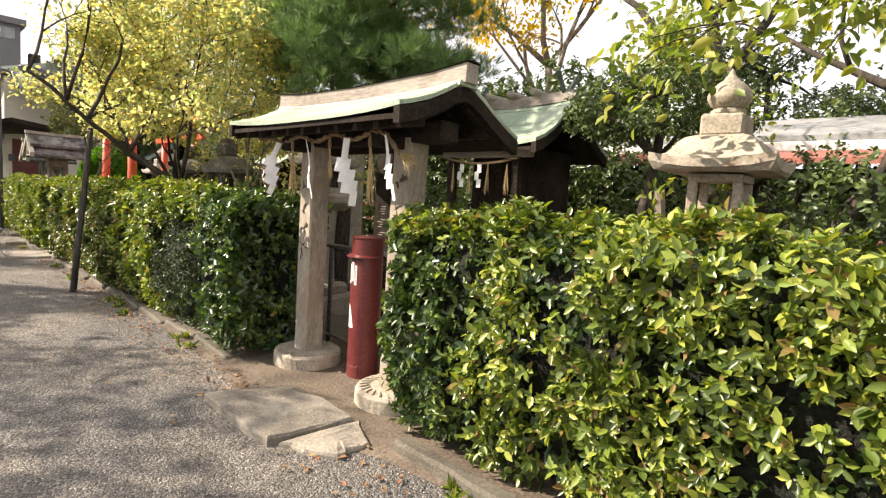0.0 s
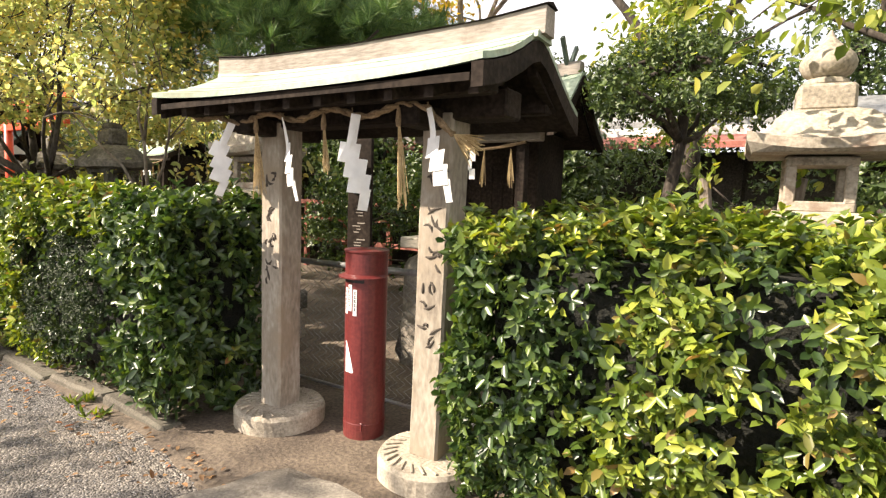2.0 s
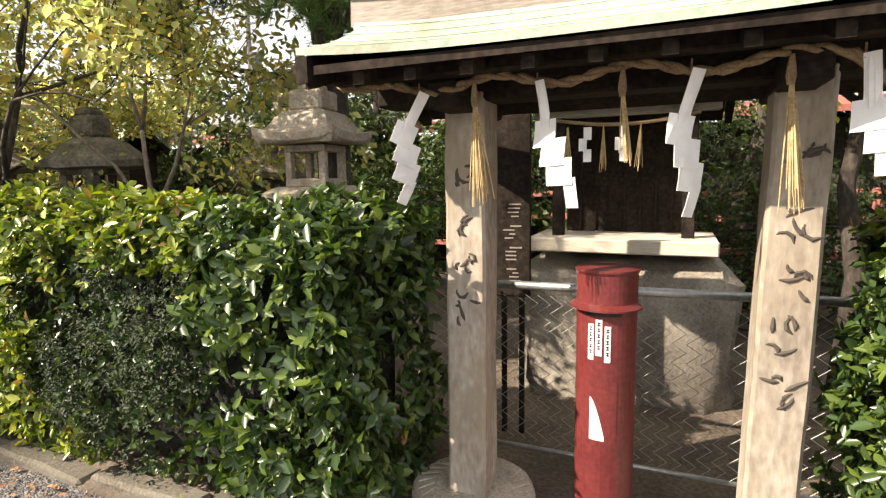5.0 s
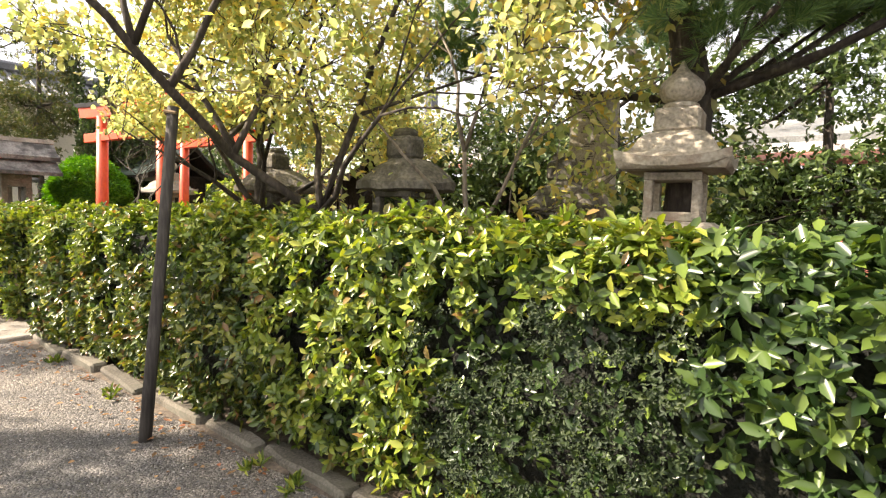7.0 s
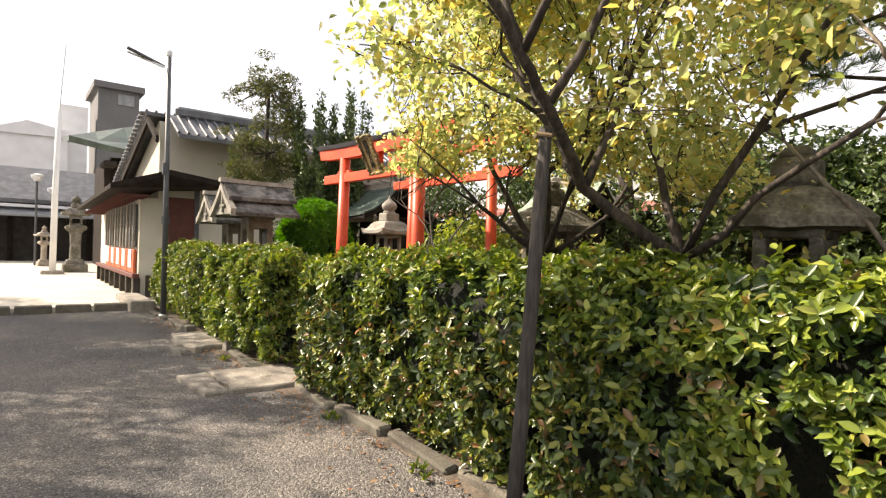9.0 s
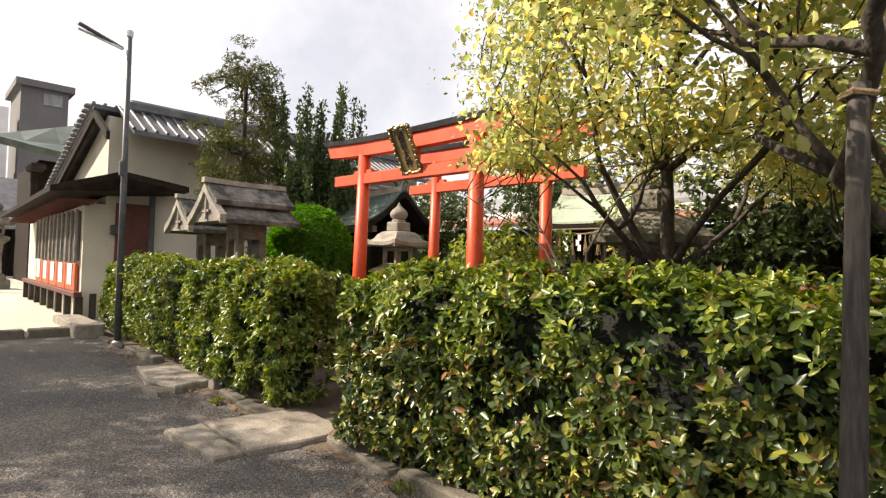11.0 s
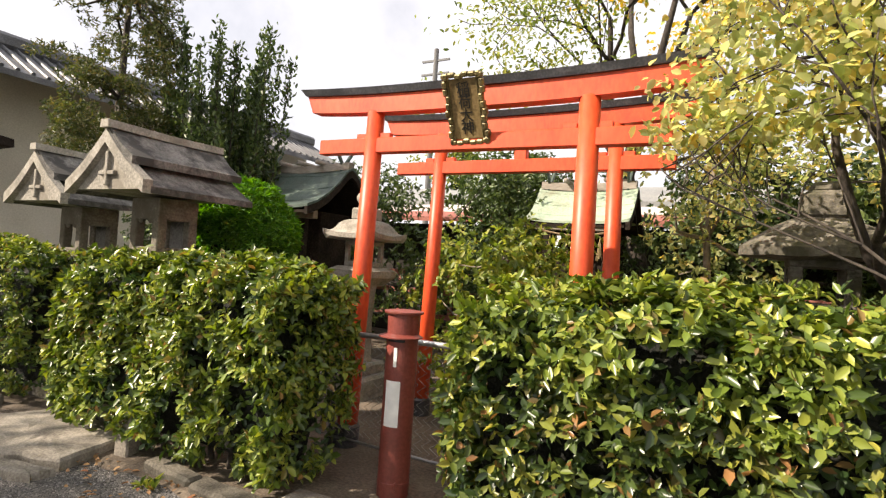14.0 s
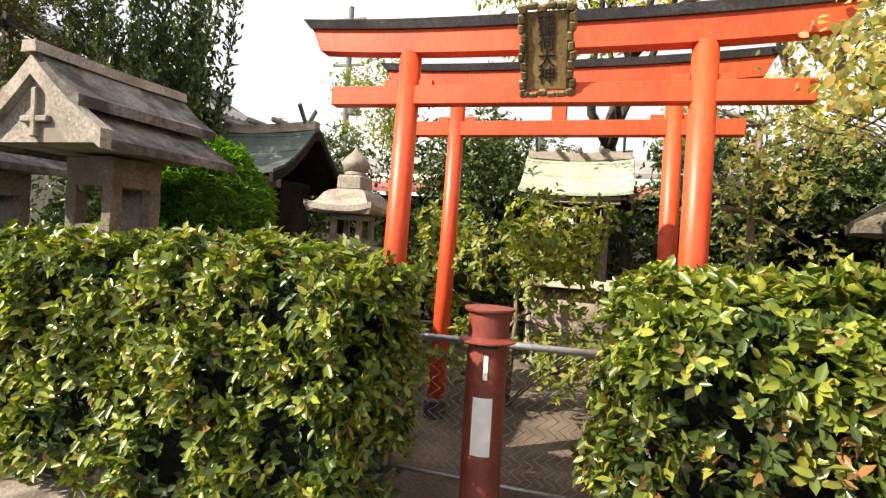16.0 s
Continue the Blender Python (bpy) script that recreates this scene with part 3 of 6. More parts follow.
def rough_slab(outline, z0, z1, seed, name="stone"):
    """A worn stone slab from an outline of four or more corners."""
    rng = np.random.default_rng(seed)
    pts = []
    for i, p in enumerate(outline):
        q = outline[(i + 1) % len(outline)]
        for k in range(4):
            f = k / 4
            pts.append((p[0] * (1 - f) + q[0] * f + rng.normal(0, 0.012), p[1] * (1 - f) + q[1] * f + rng.normal(0, 0.012)))
    cx, cy = sum(p[0] for p in pts) / len(pts), sum(p[1] for p in pts) / len(pts)
    bm = fresh()
    rings = []
    for s, z in ((1.0, z0), (1.0, z1 - 0.02), (0.965, z1 - 0.004), (0.7, z1 + 0.004), (0.3, z1 + 0.008)):
        rings.append([(cx + (x - cx) * s, cy + (y - cy) * s, z + (rng.normal(0, 0.004) if s < 1 else 0)) for x, y in pts])
    loft(bm, rings)
    return bm


for k, (outline, z1, lab) in enumerate((
        (((-3.50, 1.86), (-2.62, 1.86), (-2.58, 2.42), (-3.30, 2.46)), 0.06, "large worn stone step before the roofed gate"),
        (((-2.60, 1.90), (-2.26, 2.08), (-2.30, 2.30), (-2.57, 2.46)), 0.035, "small flat stone beside the gate step"),
        (((-12.25, 1.82), (-11.40, 1.80), (-11.30, 2.66), (-12.15, 2.62)), 0.06, "broad cracked stone step before the torii"),
        (((-12.30, 1.50), (-11.45, 1.55), (-11.42, 1.77), (-12.27, 1.79)), 0.04, "narrow stone slab before the torii step"),
        (((-14.95, 2.0), (-13.95, 1.88), (-13.55, 2.0), (-13.70, 2.6), (-14.7, 2.62)), 0.08, "pale worn stone step before the stone shrines"),
        (((-14.05, 1.70), (-13.55, 1.80), (-13.52, 1.96), (-13.95, 1.85)), 0.05, "broken slab of stone at the step's edge"))):
    tagged(part("step_stone", rough_slab(outline, -0.02, z1, 20 + k), SLAB), lab, "stone step", "step stones")

# kerb stones along the hedges' foot
rng = np.random.default_rng(5)
x = 3.4
kerb = thing("kerb", "row of uneven weathered kerb stones along the hedge", "kerb", kind="structure")
while x > -18.6:
    w = rng.uniform(0.45, 0.9)
    c = x - w / 2
    if not (-4.2 < c < -2.4 or -12.2 < c < -11.3 or -15.0 < c < -13.6):
        bm = fresh()
        box(bm, (0, 0, 0), (w - 0.045, rng.uniform(0.11, 0.16), 0.17), 0.018)
        bmesh.ops.subdivide_edges(bm, edges=[e for e in bm.edges if e.calc_length() > 0.2], cuts=3)
        weather(bm, 0.016, 6, x)
        k = part("kerb_stone", bm, KERB, kerb)
        yk = 2.44 if c > -2.4 else 2.40
        if c < -11:
            yk = 2.34
        k.matrix_basis = pose(c, yk + rng.normal(0, 0.012), -0.022 + rng.normal(0, 0.015), rng.normal(0, 4), rng.normal(0, 2), rng.normal(0, 2.5))
    x -= w

# bare soil with leaf litter between the gravel and the kerb
bm = fresh()
edge = []
for i in range(330):
    x = -17.5 + i * 0.06
    y = 2.30 + 0.08 * noise.noise(Vector((x * 0.9, 3.0, 0))) + 0.05 * noise.noise(Vector((x * 4.0, 1.0, 0)))
    y -= 0.24 * math.exp(-((x + 3.3) / 0.9) ** 2) + 0.22 * math.exp(-((x + 11.8) / 0.7) ** 2) + 0.25 * math.exp(-((x + 14.2) / 0.8) ** 2)
    edge.append((x, y))
front = [bm.verts.new((x, y, 0.003)) for x, y in edge]
mid = [bm.verts.new((x, y + 0.05, 0.012)) for x, y in edge]
rear = [bm.verts.new((x, 2.52, 0.014)) for x, y in edge]
for a, b in ((front, mid), (mid, rear)):
    for i in range(len(edge) - 1):
        bm.faces.new((a[i], a[i + 1], b[i + 1], b[i]))
tagged(part("soil_strip", bm, SOIL), "trodden brown soil strip along the kerb", "soil", kind="structure")

# ---- hedges ----
hedge(-2.40, 1.6, 2.45, 3.3, 1.36, "thick clipped evergreen hedge with glossy sunlit leaves", 860, 0.053, LEAF_HEDGE,
      patches=((-2.6, -1.85, 0, 1.2, LEAF_DEEP, 0.052, 1.0),))
# west stretch in the shaded leaf colour, its sunlit top in the lighter one
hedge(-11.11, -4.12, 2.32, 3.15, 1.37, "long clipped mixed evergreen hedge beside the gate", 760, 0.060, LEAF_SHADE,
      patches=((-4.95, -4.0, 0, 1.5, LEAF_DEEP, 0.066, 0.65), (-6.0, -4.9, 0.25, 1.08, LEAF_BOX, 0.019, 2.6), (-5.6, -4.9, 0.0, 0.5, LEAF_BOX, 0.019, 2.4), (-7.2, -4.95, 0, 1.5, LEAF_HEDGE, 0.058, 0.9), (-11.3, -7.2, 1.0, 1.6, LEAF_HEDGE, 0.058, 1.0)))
hedge(-14.50, -12.15, 2.34, 3.05, 1.34, "short clipped evergreen hedge between torii and stone shrines", 690, 0.060, LEAF_HEDGE)
hedge(-18.5, -15.12, 2.42, 3.1, 1.34, "clipped evergreen hedge beside the lamp post", 600, 0.052, LEAF_HEDGE)

# ---- roofed gate ----
def sheet_roof(parent, x0, x1, section, thick, mat, edge_mat, lift=0.04, seams=5):
    """A curved sheet roof: section is (y, z) from the front eave over the ridge to the back eave; the ends rise by lift."""
    n = 14
    half = len(section) // 2
    for side, sec in (("front", section[:half + 1]), ("back", section[half:])):
        bm = fresh()
        rings = []
        for i in range(n + 1):
            f = i / n
            up = lift * abs(2 * f - 1) ** 3
            x = x0 + (x1 - x0) * f
            ring = [(x, y, z + up) for y, z in sec] + [(x, y, z + up - thick) for y, z in reversed(sec)]
            rings.append(ring)
        loft(bm, rings)
        part("roof_sheet", bm, mat, parent)
        bm = fresh()
        for k in range(1, seams):
            j = k * (len(sec) - 1) / seams
            a = int(j); f = j - a
            y = sec[a][0] * (1 - f) + sec[a + 1][0] * f
            z = sec[a][1] * (1 - f) + sec[a + 1][1] * f
            pts = []
            for i in range(n + 1):
                g = i / n
                pts.append((x0 + (x1 - x0) * g, y, z + lift * abs(2 * g - 1) ** 3 + 0.001))
            tube(bm, pts, 0.005, 5)
        part("seam", bm, mat, parent)
    # barge boards and the boarded underside
    for x in (x0 + 0.02, x1 - 0.02):
        bm = fresh()
        s0, s1 = x - 0.025, x + 0.025
        rings = []
        for y, z in section:
            zz = z + lift * 0.85 - thick - 0.002
            rings.append([(s0, y, zz), (s1, y, zz), (s1, y, zz - 0.09), (s0, y, zz - 0.09)])
        loft(bm, rings)
        part("barge_board", bm, edge_mat, parent)
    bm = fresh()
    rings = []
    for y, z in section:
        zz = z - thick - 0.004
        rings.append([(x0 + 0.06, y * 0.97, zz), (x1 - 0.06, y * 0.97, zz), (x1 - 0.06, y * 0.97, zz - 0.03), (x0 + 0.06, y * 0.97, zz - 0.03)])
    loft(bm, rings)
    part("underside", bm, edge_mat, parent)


GX, GY = -3.265, 2.86
gate = thing("roofed_gate", "small roofed shrine gate with grey stone pillars and green copper roof", "gate", (GX, GY, 0))
for s, x in ((0, -0.565), (1, 0.565)):
    bm = fresh()
    prof = [(0.26, 0.0), (0.275, 0.02), (0.275, 0.11), (0.262, 0.13), (0.05, 0.134)]
    lathe(bm, prof, 36, (x, 0.0, 0))
    weather(bm, 0.007, 9, s)
    base = part("millstone_base", bm, MILL, gate, "old millstone laid flat as a pillar base")
    for k in range(26):
        a = 2 * math.pi * k / 26
        bm = fresh()
        box(bm, (0, 0, 0), (0.014, 0.085, 0.008), 0.003, pose(x + 0.212 * math.cos(a), 0.212 * math.sin(a), 0.136, 0, 0, math.degrees(a) - 60))
        part("ridge", bm, MILL, base)
    bm = fresh()
    m = pose(x, 0, 0, 0, 1.0 if s else 0.3, 0)
    box(bm, (0, 0, 0.98), (0.172, 0.172, 1.72), 0.012, m)
    bmesh.ops.subdivide_edges(bm, edges=[e for e in bm.edges if e.calc_length() > 0.8], cuts=10)
    weather(bm, 0.006, 5, s * 3)
    pil = part("pillar", bm, PILLAR_STONE, gate)
    # carved brush-written characters, worn
    rr = np.random.default_rng(40 + s)
    for ch in range(5 if s else 4):
        zc = 1.52 - ch * 0.19
        for k in range(5):
            px, pz = rr.uniform(-0.045, 0.045), zc + rr.uniform(-0.06, 0.06)
            a, l, c = rr.uniform(0, math.pi), rr.uniform(0.018, 0.045), rr.uniform(-0.9, 0.9)
            pts = [m @ Vector((px + l * f * math.cos(a + c * f), -0.0855, pz + l * f * math.sin(a + c * f))) for f in (-1, -0.4, 0.2, 0.7, 1)]
            bm = fresh()
            tube(bm, pts, [0.003, 0.009, 0.007, 0.0055, 0.002], 6)
            part("carved_stroke", bm, FADED_INK, pil)
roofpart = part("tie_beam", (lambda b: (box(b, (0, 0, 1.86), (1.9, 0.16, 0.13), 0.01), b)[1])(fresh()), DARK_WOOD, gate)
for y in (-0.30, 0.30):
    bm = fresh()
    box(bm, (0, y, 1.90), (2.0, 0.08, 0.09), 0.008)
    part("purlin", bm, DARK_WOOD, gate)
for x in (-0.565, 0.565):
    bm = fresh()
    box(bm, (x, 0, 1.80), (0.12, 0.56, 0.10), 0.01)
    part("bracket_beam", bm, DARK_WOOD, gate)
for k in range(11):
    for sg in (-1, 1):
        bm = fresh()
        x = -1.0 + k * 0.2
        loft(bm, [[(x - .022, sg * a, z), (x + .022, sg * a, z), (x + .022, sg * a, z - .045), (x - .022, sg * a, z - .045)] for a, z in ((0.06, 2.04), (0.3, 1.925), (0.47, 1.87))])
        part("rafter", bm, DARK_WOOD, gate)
SEC = [(-0.52, 1.925), (-0.42, 1.95), (-0.30, 1.99), (-0.18, 2.045), (-0.08, 2.10), (0.0, 2.125), (0.08, 2.10), (0.18, 2.045), (0.30, 1.975), (0.42, 1.91), (0.54, 1.86)]
sheet_roof(gate, -1.02, 1.06, SEC, 0.025, COPPER, DARK_WOOD, 0.035, 5)
bm = fresh()
loft(bm, [[(x, -0.055, 2.10 + u), (x, 0.055, 2.10 + u), (x, 0.05, 2.215 + u), (x, -0.05, 2.215 + u)] for x, u in ((-1.08, 0.045), (-0.8, 0.018), (0, 0), (0.8, 0.014), (1.10, 0.04))])
part("ridge_board", bm, GREY_WOOD, gate)
bm = fresh()
loft(bm, [[(x, -0.085, 2.085 + u), (x, 0.085, 2.085 + u), (x, 0.075, 2.115 + u), (x, -0.075, 2.115 + u)] for x, u in ((-1.05, 0.04), (-0.8, 0.016), (0, 0), (0.8, 0.012), (1.08, 0.036))])
part("ridge_sheet", bm, COPPER, gate)
bm = fresh()
loft(bm, [[(x, -0.065, 2.218 + u), (x, 0.065, 2.218 + u), (x, 0.0, 2.237 + u)] for x, u in ((-1.09, 0.046), (-0.8, 0.018), (0, 0), (0.8, 0.014), (1.11, 0.042))])
part("ridge_cap", bm, DARK_WOOD, gate)
gate.matrix_basis = pose(GX, GY, 0, 0, 0, 0)

# rope with straw tassels and paper streamers
rope = thing("sacred_rope", "twisted straw rope slung under the gate's eave", "rope", (GX - 0.08, GY - 0.27, 0.02))
rp = []
for i in range(57):
    f = i / 56
    x = -0.93 + 1.81 * f
    z = 1.812 - 0.022 * math.cos(f * math.pi * 8 + 0.5) - 0.01 * f + (0.05 * max(0, 0.06 - f) / 0.06) - 0.10 * max(0, f - 0.93) / 0.07
    rp.append((x, 0.0, z))
for st in (0, 1):
    bm = fresh()
    tube(bm, [(x, y + 0.009 * math.cos(i * 1.3 + st * math.pi), z + 0.009 * math.sin(i * 1.3 + st * math.pi)) for i, (x, y, z) in enumerate(rp)], 0.0105, 6)
    part("strand", bm, ROPE, rope, smooth=True)


def straw_fan(bm, rng, p, d, n, length, spread):
    for k in range(n):
        q = (Vector(d) + Vector(rng.normal(0, spread, 3))).normalized()
        l = length * rng.uniform(0.8, 1.05)
        tube(bm, [p, Vector(p) + q * l * 0.5, Vector(p) + q * l + Vector((0, 0, -0.005))], [0.0028, 0.0028, 0.0018], 4)


rr = np.random.default_rng(3)
for p, d in ((rp[-1], (0.75, -0.1, -0.35)), (rp[0], (-0.15, -0.1, 0.5))):
    bm = fresh()
    straw_fan(bm, rr, p, d, 34, 0.15 if d[0] > 0 else 0.09, 0.16)
    part("frayed_end", bm, STRAW, rope)["kind"] = "stuff"
for x, l in ((-0.345, 0.38), (0.135, 0.25), (0.575, 0.40)):
    t = thing("straw_tassel", "hanging bundle of pale rice straw on the rope", "straw tassel", (GX - 0.08 + x * 1.04, GY - 0.285, 1.82), group="tassels on the rope")
    bm = fresh()
    straw_fan(bm, rr, (0, 0, -0.03), (0.06, 0, -1), 26, l, 0.045)
    part("tuft", bm, STRAW, t)["kind"] = "stuff"
    bm = fresh()
    lathe(bm, [(0.010, -0.075), (0.014, -0.05), (0.011, -0.02), (0.006, 0.01)], 8)
    part("binding", bm, ROPE, t)


def streamer(at, tilt, turn, s=1.0):
    """A zigzag paper streamer cut from one sheet."""
    t = thing("paper_streamer", "white folded zigzag paper streamer hanging from the rope", "paper streamer", at, group="streamers on the rope")
    bm = fresh()
    steps = [(0.0, 0.0, 0.042, 0.16), (-0.022, -0.125, 0.092, 0.088), (0.002, -0.195, 0.098, 0.088), (0.014, -0.265, 0.098, 0.088), (0.034, -0.335, 0.046, 0.10)]
    for k, (x, z, w, h) in enumerate(steps):
        lean = Matrix.Translation((x * s, 0.004 * k, (z - h / 2) * s)) @ Matrix(((1, 0, 0.22, 0), (0, 1, 0, 0), (-0.18, 0, 1, 0), (0, 0, 0, 1)))
        box(bm, (0, 0, 0), (w * s, 0.002, h * s), 0, lean)
    bmesh.ops.subdivide_edges(bm, edges=bm.edges[:], cuts=2)
    for v in bm.verts:
        v.co.y += 0.012 * math.sin(v.co.z * 17 + turn) + 0.16 * v.co.x * math.sin(v.co.z * 7 + turn)
    o = part("paper", bm, PAPER, t)
    o.matrix_basis = pose(0, 0, 0, 4, tilt, turn)
    bm = fresh()
    tube(bm, [(0, 0, 0.03), (0, 0, -0.01)], 0.003, 5)
    part("string", bm, ROPE, t)


for x, tilt, turn, s in ((-0.545, 12, 48, 0.95), (-0.125, -12, -34, 1.0), (0.325, -4, 42, 1.05), (0.735, -14, -28, 0.95)):
    streamer((GX - 0.08 + x * 1.04, GY - 0.30, 1.81), tilt, turn, s)


# ---- offering boxes ----
def text(name, body, size, mat, parent, m, extrude=0.001):
    cu = bpy.data.curves.new(name, "FONT")
    cu.body, cu.size, cu.extrude, cu.align_x, cu.align_y = body, size, extrude, "CENTER", "CENTER"
    cu.space_line = 0.85
    tmp = new(name, cu)
    dg = bpy.context.evaluated_depsgraph_get()
    me = bpy.data.meshes.new_from_object(tmp.evaluated_get(dg))
    bpy.data.objects.remove(tmp)
    me.materials.clear()
    me.materials.append(mat)
    ob = new(name, me)
    ob.parent = parent
    ob.matrix_basis = m
    return ob


def wrapped(bm, r, a0, a1, z0, z1, top=None, seg=6):
    """A sticker that follows the round body; top gives each column's upper edge."""
    lo, hi = [], []
    for i in range(seg + 1):
        f = i / seg
        a = radians(a0 + (a1 - a0) * f)
        zt = z1 if top is None else top(f)
        lo.append(bm.verts.new((r * math.sin(a), -r * math.cos(a), z0)))
        hi.append(bm.verts.new((r * math.sin(a), -r * math.cos(a), max(zt, z0 + 0.001))))
    for i in range(seg):
        bm.faces.new((lo[i], lo[i + 1], hi[i + 1], hi[i]))


def offering_box(at, mat, r, cap_r, h, label, rz, plain_label):
    b = thing("offering_box", label, "offering box", at, rz, "round offering boxes")
    bm = fresh()
    lathe(bm, [(r + 0.006, 0), (r + 0.006, 0.012), (r, 0.02), (r, 0.05), (r + 0.002, 0.11), (r, 0.115), (r, h - 0.14)], 40)
    part("body", bm, mat, b, smooth=False)
    bm = fresh()
    lathe(bm, [(r - 0.01, h - 0.145), (r + 0.001, h - 0.142), (r + 0.001, h - 0.02), (cap_r - 0.004, h - 0.015), (cap_r, h - 0.008), (cap_r, h), (cap_r * 0.6, h + 0.006), (0.01, h + 0.010)], 40)
    part("lid", bm, mat, b)
    bm = fresh()
    rings = []
    for i in range(25):
        a = radians(-100 + 200 * i / 24)
        k = math.cos(a * 0.9) ** 0.6 if abs(a) < 1.7 else 0.1
        ro = cap_r + 0.035 * max(0.15, k)
        zz = h - 0.145
        sx, cy = math.sin(a), -math.cos(a)
        rings.append([((r - 0.004) * sx, (r - 0.004) * cy, zz), (ro * sx, ro * cy, zz - 0.012), (ro * sx, ro * cy, zz - 0.005), ((r - 0.004) * sx, (r - 0.004) * cy, zz + 0.010)])
    loft(bm, rings)
    part("hood", bm, mat, b, "curved rain hood over the coin slot")
    bm = fresh()
    wrapped(bm, r + 0.0025, -34, 34, h - 0.182, h - 0.163, None, 10)
    part("coin_slot", bm, INK, b, "dark coin slot")
    bm = fresh()
    wrapped(bm, r + 0.0015, -28, 28, 0.36 * h, 0.60 * h, None, 10)
    part("door_panel", bm, mat, b)
    if plain_label:
        bm = fresh()
        wrapped(bm, r + 0.003, -3, 9, h - 0.33, h - 0.215, None, 3)
        s = part("name_strip", bm, PAPER, b, "narrow white paper name strip")
        bm = fresh()
        wrapped(bm, r + 0.003, -28, 27, h - 0.69, h - 0.415, None, 8)
        part("paper_notice", bm, PAPER, b, "blank white paper notice")
    else:
        for a, w, z in ((-22, 11, -0.345), (-7, 12, -0.325), (9, 11, -0.35)):
            bm = fresh()
            wrapped(bm, r + 0.003, a - w / 2, a + w / 2, h + z - 0.02, h + z + 0.13, None, 3)
            strip = part("name_strip", bm, PAPER, b, "narrow white paper name strip")
            bm = fresh()
            for k in range(5):
                for j in range(2):
                    wrapped(bm, r + 0.0045, a - w * 0.26, a + w * 0.26, h + z + 0.008 + k * 0.024 + j * 0.010, h + z + 0.013 + k * 0.024 + j * 0.010, None, 2)
                wrapped(bm, r + 0.0045, a - w * 0.06, a + w * 0.06, h + z + 0.006 + k * 0.024, h + z + 0.024 + k * 0.024, None, 1)
            part("writing", bm, INK, strip)
        bm = fresh()
        wrapped(bm, r + 0.003, -22, 6, 0.415, 0.60, lambda f: 0.60 - 0.17 * f ** 1.6, 8)
        part("torn_paper", bm, PAPER, b, "torn white paper remnant")
    bm = fresh()
    box(bm, (r * 0.55, -r * 0.86, 0.10), (0.012, 0.012, 0.05), 0.003)
    part("hinge", bm, mat, b)
    return b


offering_box((-3.285, 3.02, 0), BOX_RED, 0.122, 0.130, 1.12, "dark red round metal offering box between the gate pillars", 0, False)
offering_box((-11.72, 2.95, 0), BOX_BROWN, 0.098, 0.122, 1.14, "faded red round metal offering box before the torii", 7, True)
offering_box((-14.35, 3.05, 0), BOX_BROWN, 0.085, 0.10, 0.85, "small faded red offering box behind the hedge end", 15, True)


# ---- chain-link fences behind the boxes ----
def chain_fence(x0, x1, y, h, label):
    f = thing("chain_link_fence", label, "fence", (x0, y, 0))
    w = x1 - x0
    bm = fresh(); tube(bm, [(0, 0, h), (w, 0, h + 0.02)], 0.021, 10)
    part("top_rail", bm, PIPE, f, smooth=True)
    bm = fresh(); tube(bm, [(0, 0, 0.1), (w, 0, 0.1)], 0.012, 8)
    part("bottom_rail", bm, PIPE, f, smooth=True)
    for x in (0.02, w - 0.02):
        bm = fresh(); tube(bm, [(x, 0.03, 0), (x, 0.03, h)], 0.02, 8)
        part("fence_post", bm, POLE_GREY, f, smooth=True)
    bm = fresh()
    s, hw = 0.062, 0.031
    n = int(w / s)
    for i in range(n + 1):
        pts = []
        rows = int((h - 0.1) / 0.045)
        for k in range(rows + 1):
            pts.append((i * s + (hw if (k % 2) else -hw) * 0.98, 0.006 * (1 if k % 2 else -1), 0.1 + k * 0.045))
        tube(bm, pts, 0.0023, 4)
    part("mesh", bm, WIRE, f)
    return f


chain_fence(-4.3, -2.3, 3.33, 0.95, "sagging wire mesh fence with pipe rail behind the gate")
chain_fence(-12.6, -11.0, 3.36, 0.88, "wire mesh fence with grey pipe rail before the torii")


# ---- stone lanterns ----
def ring4(half, z, sweep=0.0, n=6):
    """A square ring with corners raised by sweep, n points a side."""
    out = []
    cs = [(-1, -1), (1, -1), (1, 1), (-1, 1)]
    for i in range(4):
        a, b = cs[i], cs[(i + 1) % 4]
        for k in range(n):
            f = k / n
            u = abs(2 * f - 1)
            out.append(((a[0] * (1 - f) + b[0] * f) * half, (a[1] * (1 - f) + b[1] * f) * half, z + sweep * u ** 2.5))
    return out


def fire_box(parent, half, z0, z1, mat, wall=0.05, hole=0.6):
    """A hollow stone box with an opening in each side."""
    h = z1 - z0
    bm = fresh()
    box(bm, (0, 0, z0 + h * 0.1), (2 * half, 2 * half, h * 0.2), 0.008)
    weather(bm, 0.004, 12, z0)
    fire = part("fire_box", bm, mat, parent)
    bm = fresh()
    box(bm, (0, 0, z1 - h * 0.08), (2 * half, 2 * half, h * 0.16), 0.006)
    part("lintel", bm, mat, fire)
    for sx in (-1, 1):
        for sy in (-1, 1):
            bm = fresh()
            box(bm, (sx * (half - wall / 2 - 0.002), sy * (half - wall / 2 - 0.002), (z0 + z1) / 2), (wall, wall, h * 0.68), 0.006)
            part("post", bm, mat, fire)


